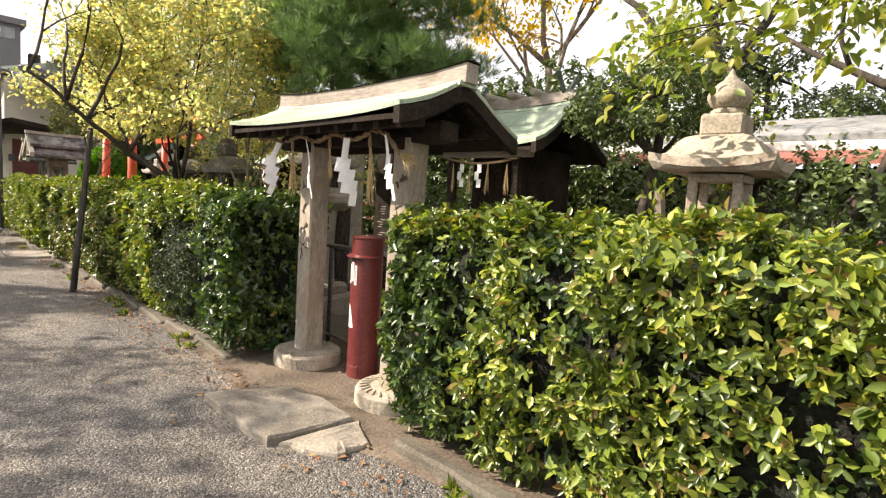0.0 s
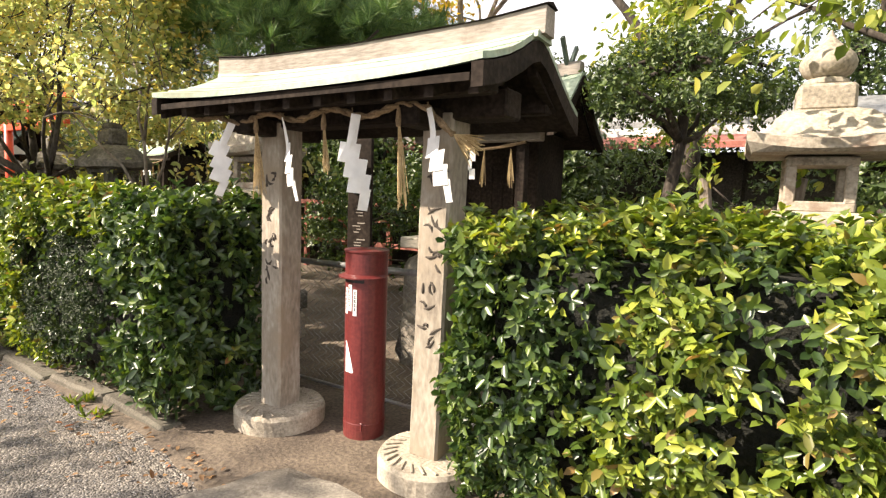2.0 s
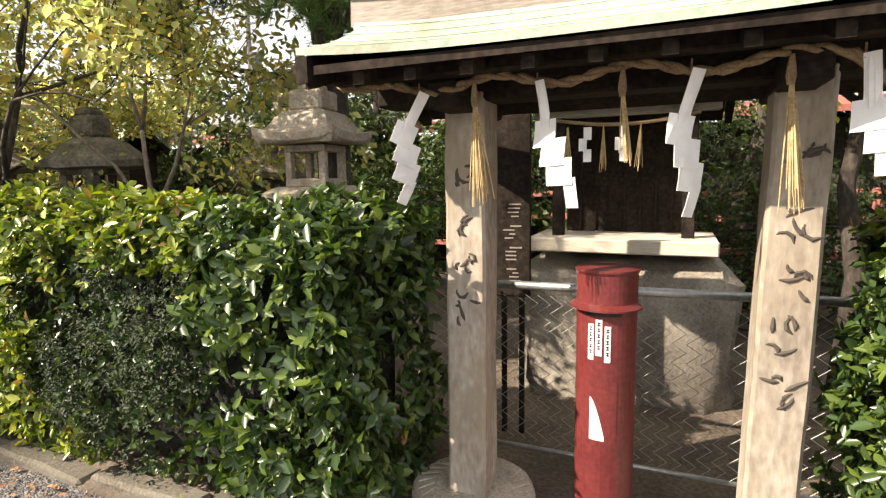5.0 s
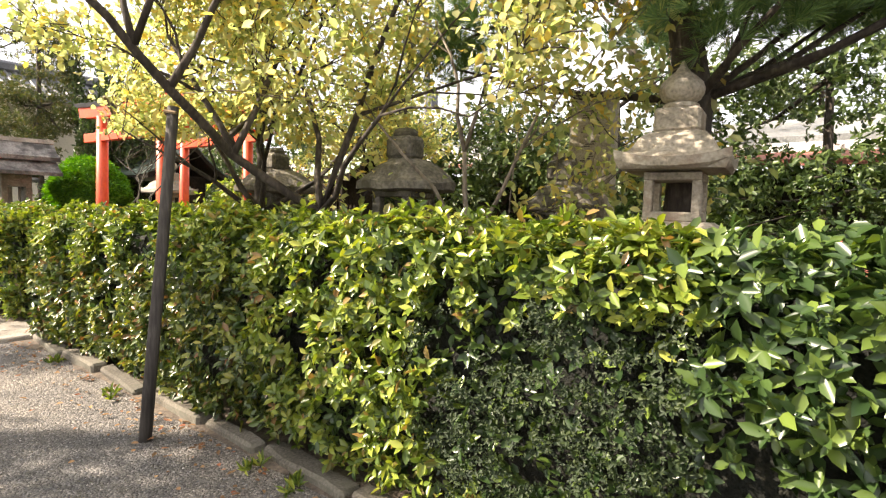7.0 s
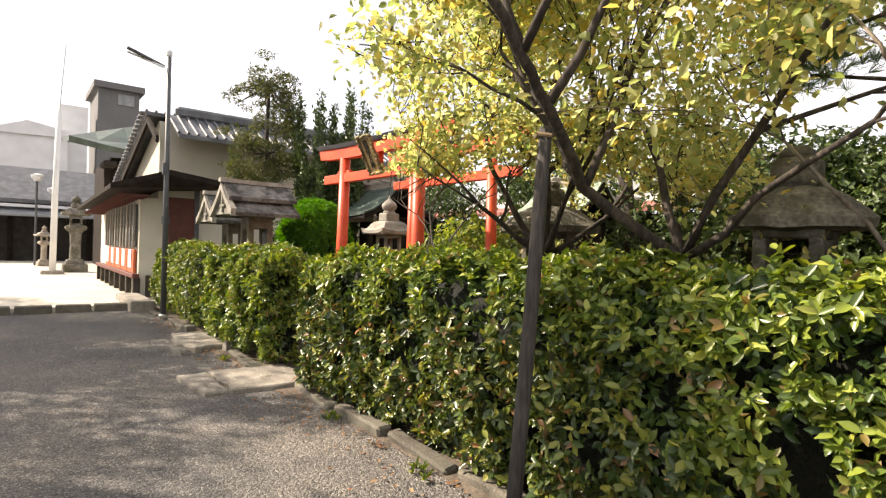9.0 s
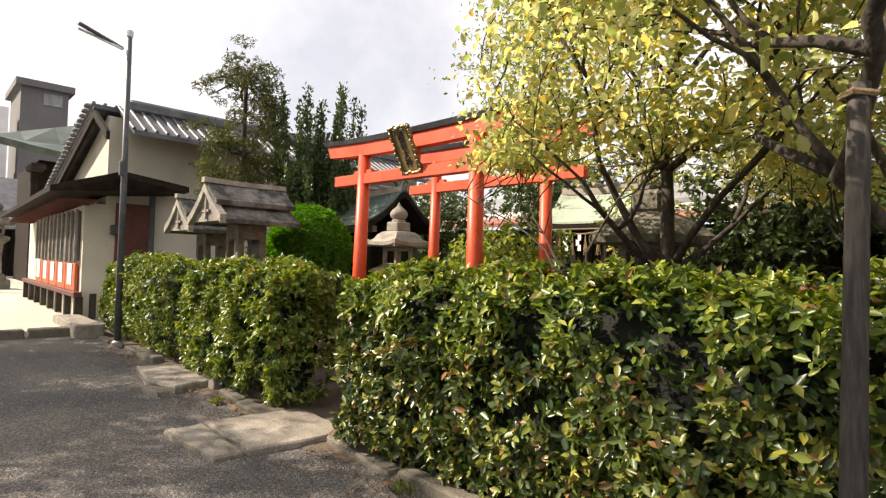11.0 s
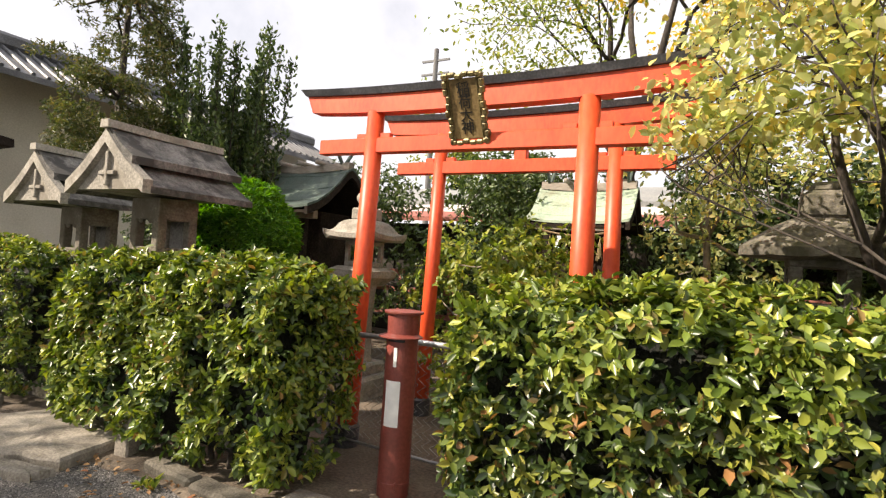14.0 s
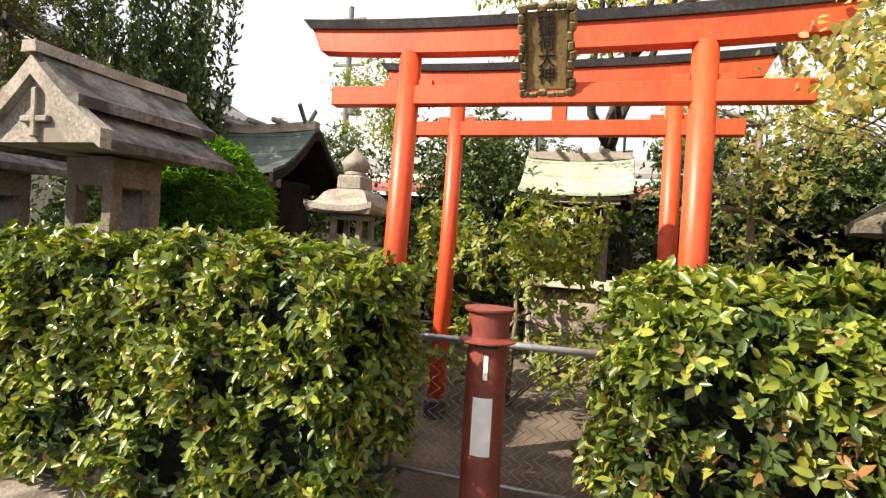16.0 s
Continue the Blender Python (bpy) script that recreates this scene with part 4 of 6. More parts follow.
def stone_lantern(at, label, s=1.0, mat=STONE, cap=0.33, rz=0.0, jewel=True, cap_h=0.17, top=2.3, sweep=0.045):
    """Base, shaft, platform, fire box, swept cap, neck and onion jewel; top is its full height."""
    t = thing("stone_lantern", label, "stone lantern", at, rz, "stone lanterns")
    fb0, fb1, c0 = 1.40, 1.68, 1.69
    bm = fresh(); box(bm, (0, 0, 0.12), (0.62, 0.62, 0.26), 0.03); box(bm, (0, 0, 0.30), (0.46, 0.46, 0.14), 0.03); weather(bm, 0.012, 6, at[0])
    part("plinth", bm, mat, t)
    bm = fresh(); lathe(bm, [(0.17, 0.36), (0.15, 0.42), (0.135, 0.8), (0.15, 1.15), (0.17, 1.22)], 20); weather(bm, 0.006, 8, at[0])
    part("shaft", bm, mat, t)
    bm = fresh(); loft(bm, [ring4(0.17, 1.20), ring4(0.26, 1.29), ring4(0.27, 1.36), ring4(0.2, 1.402)]); weather(bm, 0.006, 7, at[0])
    part("platform", bm, mat, t)
    fire_box(t, 0.155, fb0, fb1, mat)
    bm = fresh()
    loft(bm, [ring4(cap * 0.92, c0, 0.0), ring4(cap, c0 + 0.014, sweep * 0.9), ring4(cap * 1.01, c0 + 0.062, sweep), ring4(cap * 0.88, c0 + 0.070, sweep * 0.45), ring4(cap * 0.78, c0 + 0.095, 0.012), ring4(cap * 0.71, c0 + 0.135, 0), ring4(cap * 0.64, c0 + 0.175, 0), ring4(cap * 0.53, c0 + 0.208, 0), ring4(cap * 0.36, c0 + cap_h + 0.058, 0)])
    weather(bm, 0.004, 11, at[0] + 2)
    part("cap", bm, mat, t)
    if jewel:
        z = c0 + cap_h + 0.05
        bm = fresh(); box(bm, (0, 0, z + 0.068), (0.25, 0.25, 0.136), 0.016); weather(bm, 0.005, 9, at[0])
        neck = part("neck", bm, mat, t)
        bm = fresh(); lathe(bm, [(0.09, z + 0.13), (0.103, z + 0.145), (0.098, z + 0.165), (0.075, z + 0.178)], 20)
        part("collar", bm, mat, neck)
        z += 0.172
        bm = fresh(); lathe(bm, [(0.07, z), (0.104, z + 0.022), (0.124, z + 0.06), (0.126, z + 0.085), (0.113, z + 0.118), (0.080, z + 0.152), (0.045, z + 0.180), (0.024, z + 0.208), (0.012, z + 0.235), (0.002, z + 0.25)], 22)
        part("jewel", bm, mat, t, smooth=True)
    if s != 1.0:
        t.scale = (s, s, s)
    return t


stone_lantern((-1.12, 4.12, 0), "tall pale granite lantern with an onion jewel", 1.015, STONE, 0.34, 4)
stone_lantern((-5.43, 4.0, 0), "tall granite lantern with a swept square cap", 1.035, STONE, 0.295, 6)
stone_lantern((-13.42, 4.80, 0), "granite lantern with a ball jewel behind the torii", 0.965, HOUSE_STONE, 0.33, 0)


def rough_lantern(at, label, cap, rz, seed, tall=1.62):
    """An old lantern: split stone legs, a hollow box and a wide uneven roof stone with a knob."""
    t = thing("stone_lantern", label, "stone lantern", at, rz, "stone lanterns")
    bm = fresh(); box(bm, (0, 0, 0.3), (0.55, 0.5, 0.62), 0.05); bmesh.ops.subdivide_edges(bm, edges=bm.edges[:], cuts=2); weather(bm, 0.03, 5, seed)
    part("plinth", bm, ROUGH_STONE, t)
    bm = fresh(); lathe(bm, [(0.17, 0.58), (0.15, 0.8), (0.15, 1.05), (0.24, 1.18), (0.25, 1.27), (0.2, 1.3)], 14); weather(bm, 0.015, 6, seed)
    part("shaft", bm, ROUGH_STONE, t)
    fire_box(t, 0.175, 1.29, tall, ROUGH_STONE, 0.07)
    bm = fresh()
    n = 28
    rings = []
    for r, z in ((0.62, 0.0), (0.98, 0.015), (1.0, 0.07), (0.86, 0.12), (0.62, 0.20), (0.4, 0.245), (0.2, 0.26)):
        ring = []
        for k in range(n):
            a = 2 * math.pi * k / n
            j = 1 + 0.16 * noise.noise(Vector((math.cos(a) * 1.3 + seed, math.sin(a) * 1.3, z * 2)))
            sq = 1 / max(abs(math.cos(a)), abs(math.sin(a))) ** 0.5
            ring.append((cap * r * j * sq * math.cos(a), 0.85 * cap * r * j * sq * math.sin(a), tall - 0.01 + z + 0.02 * noise.noise(Vector((a * 2, seed, z * 4)))))
        rings.append(ring)
    loft(bm, rings)
    part("roof_stone", bm, ROUGH_STONE, t)
    bm = fresh(); box(bm, (0, 0, tall + 0.32), (0.24, 0.22, 0.18), 0.03); box(bm, (0, 0, tall + 0.43), (0.17, 0.16, 0.08), 0.03); weather(bm, 0.012, 9, seed)
    part("neck", bm, ROUGH_STONE, t)
    return t


rough_lantern((-7.33, 3.66, 0), "dark weathered lantern with a broad rough roof stone", 0.36, 5, 1.0)
rough_lantern((-9.48, 4.02, 0), "old rough stone lantern with an uneven wide roof", 0.42, 0, 5.0)
rough_lantern((-6.45, 4.6, 0), "low dark stone lantern under the yellow tree", 0.30, 12, 9.0, 1.5)

# carved stone stele and the dark board by the gate
stele = thing("stone_stele", "tall pale inscribed stone pillar behind the lantern", "stone stele", (-6.40, 5.05, 0), 4)
bm = fresh(); box(bm, (0, 0, 1.26), (0.36, 0.24, 2.52), 0.02); weather(bm, 0.006, 4); slab = part("slab", bm, MILL, stele)
rr = np.random.default_rng(8)
for k in range(9):
    bm = fresh()
    for q in range(4):
        box(bm, (rr.uniform(-0.05, 0.05), -0.1215, 2.3 - k * 0.12 + q * 0.018), (rr.uniform(0.03, 0.10), 0.004, 0.008))
    part("writing", bm, FADED_INK, slab)
bm = fresh(); box(bm, (0, 0, 0.12), (0.6, 0.5, 0.24), 0.03); part("plinth", bm, ROUGH_STONE, stele)
sign = thing("sign_board", "dark upright board with worn white writing", "sign board", (-3.86, 3.62, 0), 8)
bm = fresh(); box(bm, (0, 0, 1.33), (0.20, 0.03, 1.0), 0.006); part("board", bm, DARK_WOOD, sign)
for x in (-0.05, 0.05):
    bm = fresh(); box(bm, (x, 0.01, 0.45), (0.03, 0.03, 0.9), 0.004); part("leg", bm, DARK_WOOD, sign)
rr = np.random.default_rng(9)
for k in range(4):
    bm = fresh()
    for j in range(4):
        box(bm, (rr.uniform(-0.02, 0.02), -0.017, 1.28 - k * 0.12 + j * 0.022), (rr.uniform(0.03, 0.07), 0.002, 0.008))
    part("writing", bm, GREY_WOOD, sign)

# ---- small shrines ----
def small_shrine(at, label, w, ridge, eave, front, copper, rz=0.0, hang=True, rock=False):
    """A little roofed shrine: stone plinth, shelf, dark lattice body, copper roof with crossed finials. front: eave's reach."""
    t = thing("small_shrine", label, "shrine", at, rz, "small shrines")
    bm = fresh(); box(bm, (0, 0.1, 0.48), (w * 0.95, 0.9, 0.96), 0.10); bmesh.ops.subdivide_edges(bm, edges=bm.edges[:], cuts=3); weather(bm, 0.05, 3, at[0]); weather(bm, 0.015, 9, at[0])
    if rock:
        bm.free(); bm = fresh(); box(bm, (0, 0.02, 0.36), (w * 1.2, 0.95, 1.16), 0.14); bmesh.ops.subdivide_edges(bm, edges=bm.edges[:], cuts=5); weather(bm, 0.10, 2.3, at[0]); weather(bm, 0.05, 6, at[0]); weather(bm, 0.018, 15, at[0])
    part("plinth", bm, SLAB, t, "pale natural boulder under the shrine" if rock else "", smooth=True)
    bm = fresh(); box(bm, (0, -0.18, 1.05), (w * 1.02, 0.62, 0.09), 0.008)
    part("shelf", bm, PALE_WOOD, t, "pale plain offering shelf")
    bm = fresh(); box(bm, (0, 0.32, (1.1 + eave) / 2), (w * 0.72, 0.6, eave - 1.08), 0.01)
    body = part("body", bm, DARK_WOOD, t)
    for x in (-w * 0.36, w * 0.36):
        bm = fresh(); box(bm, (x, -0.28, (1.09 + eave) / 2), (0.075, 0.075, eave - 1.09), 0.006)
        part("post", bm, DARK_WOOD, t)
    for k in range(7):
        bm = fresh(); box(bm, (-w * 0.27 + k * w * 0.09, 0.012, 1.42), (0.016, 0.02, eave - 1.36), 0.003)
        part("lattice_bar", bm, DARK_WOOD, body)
    bm = fresh(); box(bm, (0, -0.29, eave - 0.06), (w * 1.0, 0.09, 0.10), 0.008)
    part("front_beam", bm, GREY_WOOD, t)
    h = ridge - eave
    sec = [(-front, eave), (-front * 0.78, eave + h * 0.12), (-front * 0.55, eave + h * 0.32), (-front * 0.3, eave + h * 0.63), (-front * 0.1, eave + h * 0.93), (0, ridge),
           (front * 0.1, eave + h * 0.93), (front * 0.3, eave + h * 0.63), (front * 0.55, eave + h * 0.32), (front * 0.78, eave + h * 0.1), (front, eave - 0.02)]
    sec = [(y + 0.18, z) for y, z in sec]
    sheet_roof(t, -w * 0.62, w * 0.62, sec, 0.03, copper, DARK_WOOD, 0.04, 4)
    bm = fresh(); loft(bm, [[(x, 0.12, ridge - 0.03 + u), (x, 0.24, ridge - 0.03 + u), (x, 0.23, ridge + 0.07 + u), (x, 0.13, ridge + 0.07 + u)] for x, u in ((-w * 0.6, 0.04), (0, 0), (w * 0.6, 0.04))])
    part("ridge_box", bm, GREY_WOOD, t)
    for x in (-w * 0.5, w * 0.5):
        for a in (-38, 38):
            bm = fresh(); box(bm, (0, 0, 0.10), (0.03, 0.045, 0.36), 0.004, pose(x, 0.18, ridge + 0.05, a, 0, 0))
            part("crossed_finial", bm, DARK_COPPER, t)
    for k in range(3):
        bm = fresh(); tube(bm, [(-w * 0.25 + k * w * 0.25, 0.02, ridge + 0.105), (-w * 0.25 + k * w * 0.25, 0.34, ridge + 0.105)], 0.032, 8)
        part("ridge_billet", bm, GREY_WOOD, t, smooth=True)
    if hang:
        rg = np.random.default_rng(int(abs(at[0]) * 10))
        bm = fresh(); tube(bm, [(-w * 0.4 + w * 0.8 * i / 12, -0.34, eave - 0.12 - 0.05 * math.sin(math.pi * i / 12)) for i in range(13)], 0.012, 6)
        rp2 = part("rope", bm, ROPE, t)
        for k in range(4):
            bm = fresh(); straw_fan(bm, rg, (-w * 0.3 + k * w * 0.2, -0.35, eave - 0.17), (0, 0, -1), 10, 0.28, 0.06)
            part("tassel", bm, STRAW, rp2)
        for k in range(2):
            bm = fresh()
            for j in range(3):
                box(bm, (-w * 0.2 + k * w * 0.2 + 0.015 * (-1) ** j, -0.36, eave - 0.22 - j * 0.07), (0.05, 0.003, 0.08))
            part("paper", bm, PAPER, rp2)
    return t


small_shrine((-3.36, 4.70, 0), "small dark wooden shrine with a green copper roof behind the gate", 1.12, 2.42, 1.98, 0.62, COPPER, rock=True)
small_shrine((-15.15, 5.5, 0), "dark shrine with an aged copper roof beside the round shrub", 1.3, 2.56, 2.0, 0.8, DARK_COPPER, 0, False)
small_shrine((-11.62, 6.85, 0), "little shrine with a pale green copper roof among shrubs", 1.0, 2.50, 2.05, 0.55, COPPER)


# ---- torii ----
def torii(at, label, half, spread, nuki, top, r, tier):
    """Two round pillars, a tie beam with wedges, a swept red lintel and its black cap."""
    t = thing("torii", label, "torii gate", at, 0, "torii gates")
    for s in (-1, 1):
        bm = fresh()
        tube(bm, [(s * (half + 0.05), 0, 0), (s * (half + 0.02), 0, 1.3), (s * half, 0, top - 0.20)], [r * 1.08, r, r * 0.92], 24)
        part("pillar", bm, VERMILION, t, smooth=True)
        bm = fresh(); lathe(bm, [(r * 1.35, 0), (r * 1.35, 0.16), (r * 1.12, 0.18)], 24, (s * (half + 0.05), 0, 0))
        part("pillar_foot", bm, BLACK_CAP, t)
    bm = fresh(); box(bm, (0, 0, nuki), (2 * spread - 0.36, 0.085, 0.115), 0.006)
    part("tie_beam", bm, VERMILION, t)
    for s in (-1, 1):
        for d in (-0.11, 0.11):
            bm = fresh(); box(bm, (s * half + d, 0, nuki + 0.075), (0.09, 0.05, 0.04), 0.004)
            part("wedge", bm, VERMILION, t)
    bm = fresh(); box(bm, (0, 0, (nuki + top - 0.22) / 2 + 0.02), (0.11, 0.07, top - 0.22 - nuki - 0.02), 0.005)
    part("centre_strut", bm, VERMILION, t)

    def curved(z0, z1, wide, y0, y1, slant, mat, name):
        bm = fresh()
        rings = []
        n = 24
        for i in range(n + 1):
            f = 2 * i / n - 1
            up = 0.04 * abs(f) ** 2.6
            xa, xb = f * (wide - slant), f * wide
            rings.append([(xa, -y0, z0 + up), (xa, y0, z0 + up), (xb, y1, z1 + up), (xb, -y1, z1 + up)])
        loft(bm, rings)
        part(name, bm, mat, t)
    curved(top - 0.22, top - 0.085, spread - 0.03, 0.055, 0.055, 0.06, VERMILION, "lintel")
    curved(top - 0.083, top - 0.034, spread + 0.02, 0.075, 0.095, 0.04, BLACK_CAP, "lintel_cap")
    bm = fresh()
    rings = []
    for i in range(25):
        f = 2 * i / 24 - 1
        up = 0.04 * abs(f) ** 2.6
        rings.append([(f * (spread + 0.02), -0.095, top - 0.033 + up), (f * (spread + 0.02), 0.095, top - 0.033 + up), (f * (spread + 0.02), 0, top - 0.005 + up)])
    loft(bm, rings)
    part("lintel_ridge", bm, BLACK_CAP, t)
    return t


torii_front = torii((-11.60, 3.46, 0), "bright vermilion wooden torii with a black capped lintel", 0.815, 1.50, 2.30, 2.76, 0.072, 0)
torii((-11.62, 4.55, 0), "second vermilion torii standing close behind the first", 0.80, 1.44, 2.34, 2.86, 0.066, 1)

torii_front.matrix_basis = pose(-11.62, 3.46, 0, 0, 0.6, 0)
plaque = thing("name_plaque", "tilted wooden name plaque in an ornate gilt frame", "plaque", (-11.575, 3.335, 2.50))
TP = pose(0, 0, 0, 90 + 27, 0, 0)
bm = fresh(); box(bm, (0, 0, 0), (0.24, 0.40, 0.03), 0.004, TP); part("board", bm, PLAQUE, plaque)
rr = np.random.default_rng(2)
fr = []
for s in (-1, 1):
    bm = fresh()
    for k in range(10):
        box(bm, (s * (0.130 + 0.009 * math.sin(k * 1.9)), -0.216 + k * 0.048, 0.012), (0.036, 0.052, 0.04), 0.009, TP)
    part("frame_side", bm, GILT, plaque)
    bm = fresh()
    for k in range(6):
        box(bm, (-0.125 + k * 0.05, s * (0.222 + 0.008 * math.sin(k * 2.3)), 0.012), (0.054, 0.036, 0.04), 0.009, TP)
    part("frame_rail", bm, GILT, plaque)
    bm = fresh(); box(bm, (s * 0.105, 0, 0.018), (0.008, 0.40, 0.012), 0.002, TP); part("gilt_line", bm, GILT, plaque)
text("writing", "稲\n荷\n大\n神", 0.10, INK, plaque, TP @ pose(0, 0, 0.018), 0.002)


# ---- stone house shrines ----
def house_shrine(at, s, label):
    """A little stone house with a two-tiered roof of thick slabs, a hollow chamber and a pedestal."""
    t = thing("stone_house_shrine", label, "stone shrine", at, 0, "stone house shrines")
    bm = fresh(); box(bm, (0, 0.05, 0.35), (0.75, 0.8, 0.7), 0.04); weather(bm, 0.012, 5, at[0])
    part("pedestal", bm, ROUGH_STONE, t)
    bm = fresh(); box(bm, (0, 0.0, 1.0), (0.44, 0.46, 0.62), 0.03); weather(bm, 0.01, 5, at[0])
    part("base", bm, SHRINE_STONE, t)
    x0, x1, y0, y1, z0, z1 = -0.14, 0.14, -0.14, 0.14, 1.31, 1.84
    bm = fresh(); box(bm, (0, 0, z0 + 0.035), (0.40, 0.40, 0.07), 0.012); box(bm, (0, 0, z0 + 0.10), (0.36, 0.36, 0.07), 0.006); weather(bm, 0.004, 9, at[0])
    chamber = part("chamber_floor", bm, SHRINE_STONE, t)
    bm = fresh(); box(bm, (0, 0, z1 - 0.085), (0.36, 0.36, 0.17), 0.006); weather(bm, 0.004, 9, at[0])
    part("lintel", bm, SHRINE_STONE, chamber)
    for x in (x0, x1):
        for y in (y0, y1):
            bm = fresh(); box(bm, (x, y, (z0 + 0.13 + z1 - 0.165) / 2), (0.08, 0.08, z1 - z0 - 0.285), 0.008)
            bmesh.ops.subdivide_edges(bm, edges=[e for e in bm.edges if e.calc_length() > 0.15], cuts=3); weather(bm, 0.004, 9, x + y)
            part("post", bm, SHRINE_STONE, chamber)
    for y in (y0 - 0.02,):
        for sg in (-1, 1):
            bm = fresh(); box(bm, (sg * 0.062, y, z1 - 0.18), (0.05, 0.04, 0.045), 0.012, pose(0, 0, 0, 0, 0, 0))
            part("corner_bracket", bm, SHRINE_STONE, chamber)
    bm = fresh(); box(bm, (0, y1, (z0 + z1) / 2), (0.18, 0.05, z1 - z0 - 0.26), 0.004)
    part("back_slab", bm, HOUSE_ROOF, chamber)
    ye, yb = -0.50, 0.47

    def slope(bm, sg, xa, za, xb, zb, thick, y0, y1, bow=0.0):
        n = 6
        rings = []
        for i in range(n + 1):
            f = i / n
            x = sg * (xa + (xb - xa) * f)
            z = za + (zb - za) * f - bow * math.sin(math.pi * f)
            rings.append([(x, y0, z), (x, y1, z), (x, y1, z - thick), (x, y0, z - thick)])
        loft(bm, rings)
    for sg in (-1, 1):
        bm = fresh(); slope(bm, sg, 0.02, 2.27, 0.50, 1.885, 0.05, ye + 0.03, yb - 0.01, 0.045); weather(bm, 0.005, 8, sg)
        part("roof_slab", bm, HOUSE_ROOF, t)
        bm = fresh(); slope(bm, sg, 0.0, 2.345, 0.31, 2.11, 0.06, ye - 0.01, yb + 0.02, 0.015); weather(bm, 0.005, 8, sg + 3)
        part("upper_roof_slab", bm, HOUSE_ROOF, t)
        for zz, yy, w in ((2.275, ye - 0.02, 0.0), ):
            bm = fresh(); slope(bm, sg, 0.0, 2.315, 0.50, 1.93, 0.10, ye - 0.035, ye + 0.04, 0.03)
            part("barge_board", bm, HOUSE_STONE, t)
    bm = fresh(); loft(bm, [[(-0.055, y, z), (0.055, y, z), (0.045, y, z + 0.06), (-0.045, y, z + 0.06)] for y, z in ((ye - 0.05, 2.325), (0, 2.315), (yb + 0.02, 2.325))])
    part("ridge_stone", bm, HOUSE_STONE, t)
    bm = fresh()
    vs = [bm.verts.new(p) for p in ((-0.40, ye + 0.015, 1.865), (0.40, ye + 0.015, 1.865), (0, ye + 0.015, 2.22), (-0.40, yb - 0.08, 1.865), (0.40, yb - 0.08, 1.865), (0, yb - 0.08, 2.22))]
    for f in ((0, 1, 2), (5, 4, 3), (0, 3, 4, 1), (1, 4, 5, 2), (2, 5, 3, 0)):
        bm.faces.new([vs[i] for i in f])
    part("gable", bm, HOUSE_STONE, t)
    bm = fresh(); box(bm, (0, ye + 0.004, 2.02), (0.04, 0.04, 0.26), 0.006); box(bm, (0, ye + 0.004, 1.985), (0.20, 0.035, 0.035), 0.006)
    part("gable_strut", bm, HOUSE_STONE, t)
    t.scale = (s, s, s)
    return t


house_shrine((-14.08, 2.93, 0), 0.985, "weathered stone house shrine with a grey two-tiered roof")
house_shrine((-15.32, 3.02, 0), 0.945, "smaller stone house shrine beside its twin")

# stub of stone, prop post, lamp post
bm = fresh(); box(bm, (0, 0, 0.17), (0.13, 0.11, 0.36), 0.012); weather(bm, 0.008, 6)
stub = part("stone_marker", bm, SLAB); stub.matrix_basis = pose(-13.52, 2.40, 0, 0, 2, 8)
tagged(stub, "short square stone marker at the hedge foot", "stone marker")
post = thing("prop_post", "leaning dark wooden post propping the cherry branch", "post", (-7.942, 2.011, 0))
bm = fresh(); tube(bm, [(0, 0, -0.02), (0.004, 0.05, 0.6), (-0.006, 0.11, 1.2), (-0.01, 0.184, 2.06)], [0.039, 0.037, 0.035, 0.032], 12); weather(bm, 0.004, 9)
part("shaft", bm, POST, post, smooth=True)
bm = fresh(); tube(bm, [(-0.06, 0.165, 2.02), (-0.02, 0.135, 2.03), (0.04, 0.175, 2.02)], 0.012, 6)
part("binding", bm, ROPE, post)

lamp = thing("lamp_post", "tall dark lamp post with a slanting tube lamp", "street lamp", (-17.234, 2.35, 0))
lamp.matrix_basis = pose(-17.234, 2.35, 0, 0.5, 1.5, 0)
bm = fresh(); tube(bm, [(0, 0, 0), (0, 0, 2.3), (0, 0, 4.8)], [0.052, 0.046, 0.036], 14); part("pole", bm, POLE_GREY, lamp, smooth=True)
bm = fresh(); lathe(bm, [(0.075, 0), (0.075, 0.05), (0.055, 0.07)], 14); part("collar", bm, PIPE, lamp)
bm = fresh(); box(bm, (0, 0, 0), (0.07, 0.66, 0.05), 0.015, pose(-0.04, -0.37, 4.72, -16, 0, 10)); part("lamp_housing", bm, POLE_GREY, lamp)
bm = fresh(); tube(bm, [(-0.02, -0.08, 4.60), (-0.10, -0.66, 4.77)], 0.019, 8); part("lamp_tube", bm, TUBE, lamp, "white lamp tube")
bm = fresh(); lathe(bm, [(0.03, 4.8), (0.05, 4.82), (0.05, 4.90), (0.02, 4.93)], 10); part("sensor", bm, TUBE, lamp)
bm = fresh(); box(bm, (0.04, -0.05, 2.75), (0.09, 0.06, 0.22), 0.01); part("switch_box", bm, POLE_GREY, lamp)

# step block and kerb of the paved court
bm = fresh(); box(bm, (-19.2, 2.18, 0.10), (2.0, 0.42, 0.24), 0.015)
tagged(part("step_block", bm, SLAB), "long grey stone step block at the court's edge", "stone step")
ck = thing("court_kerb", "row of pale kerb blocks edging the paved court", "kerb", kind="structure")
for k in range(12):
    bm = fresh(); box(bm, (-18.75, 1.7 - k * 0.62, 0.06), (0.24, 0.56, 0.17), 0.015); weather(bm, 0.008, 5, k)
    part("kerb_block", bm, KERB, ck)

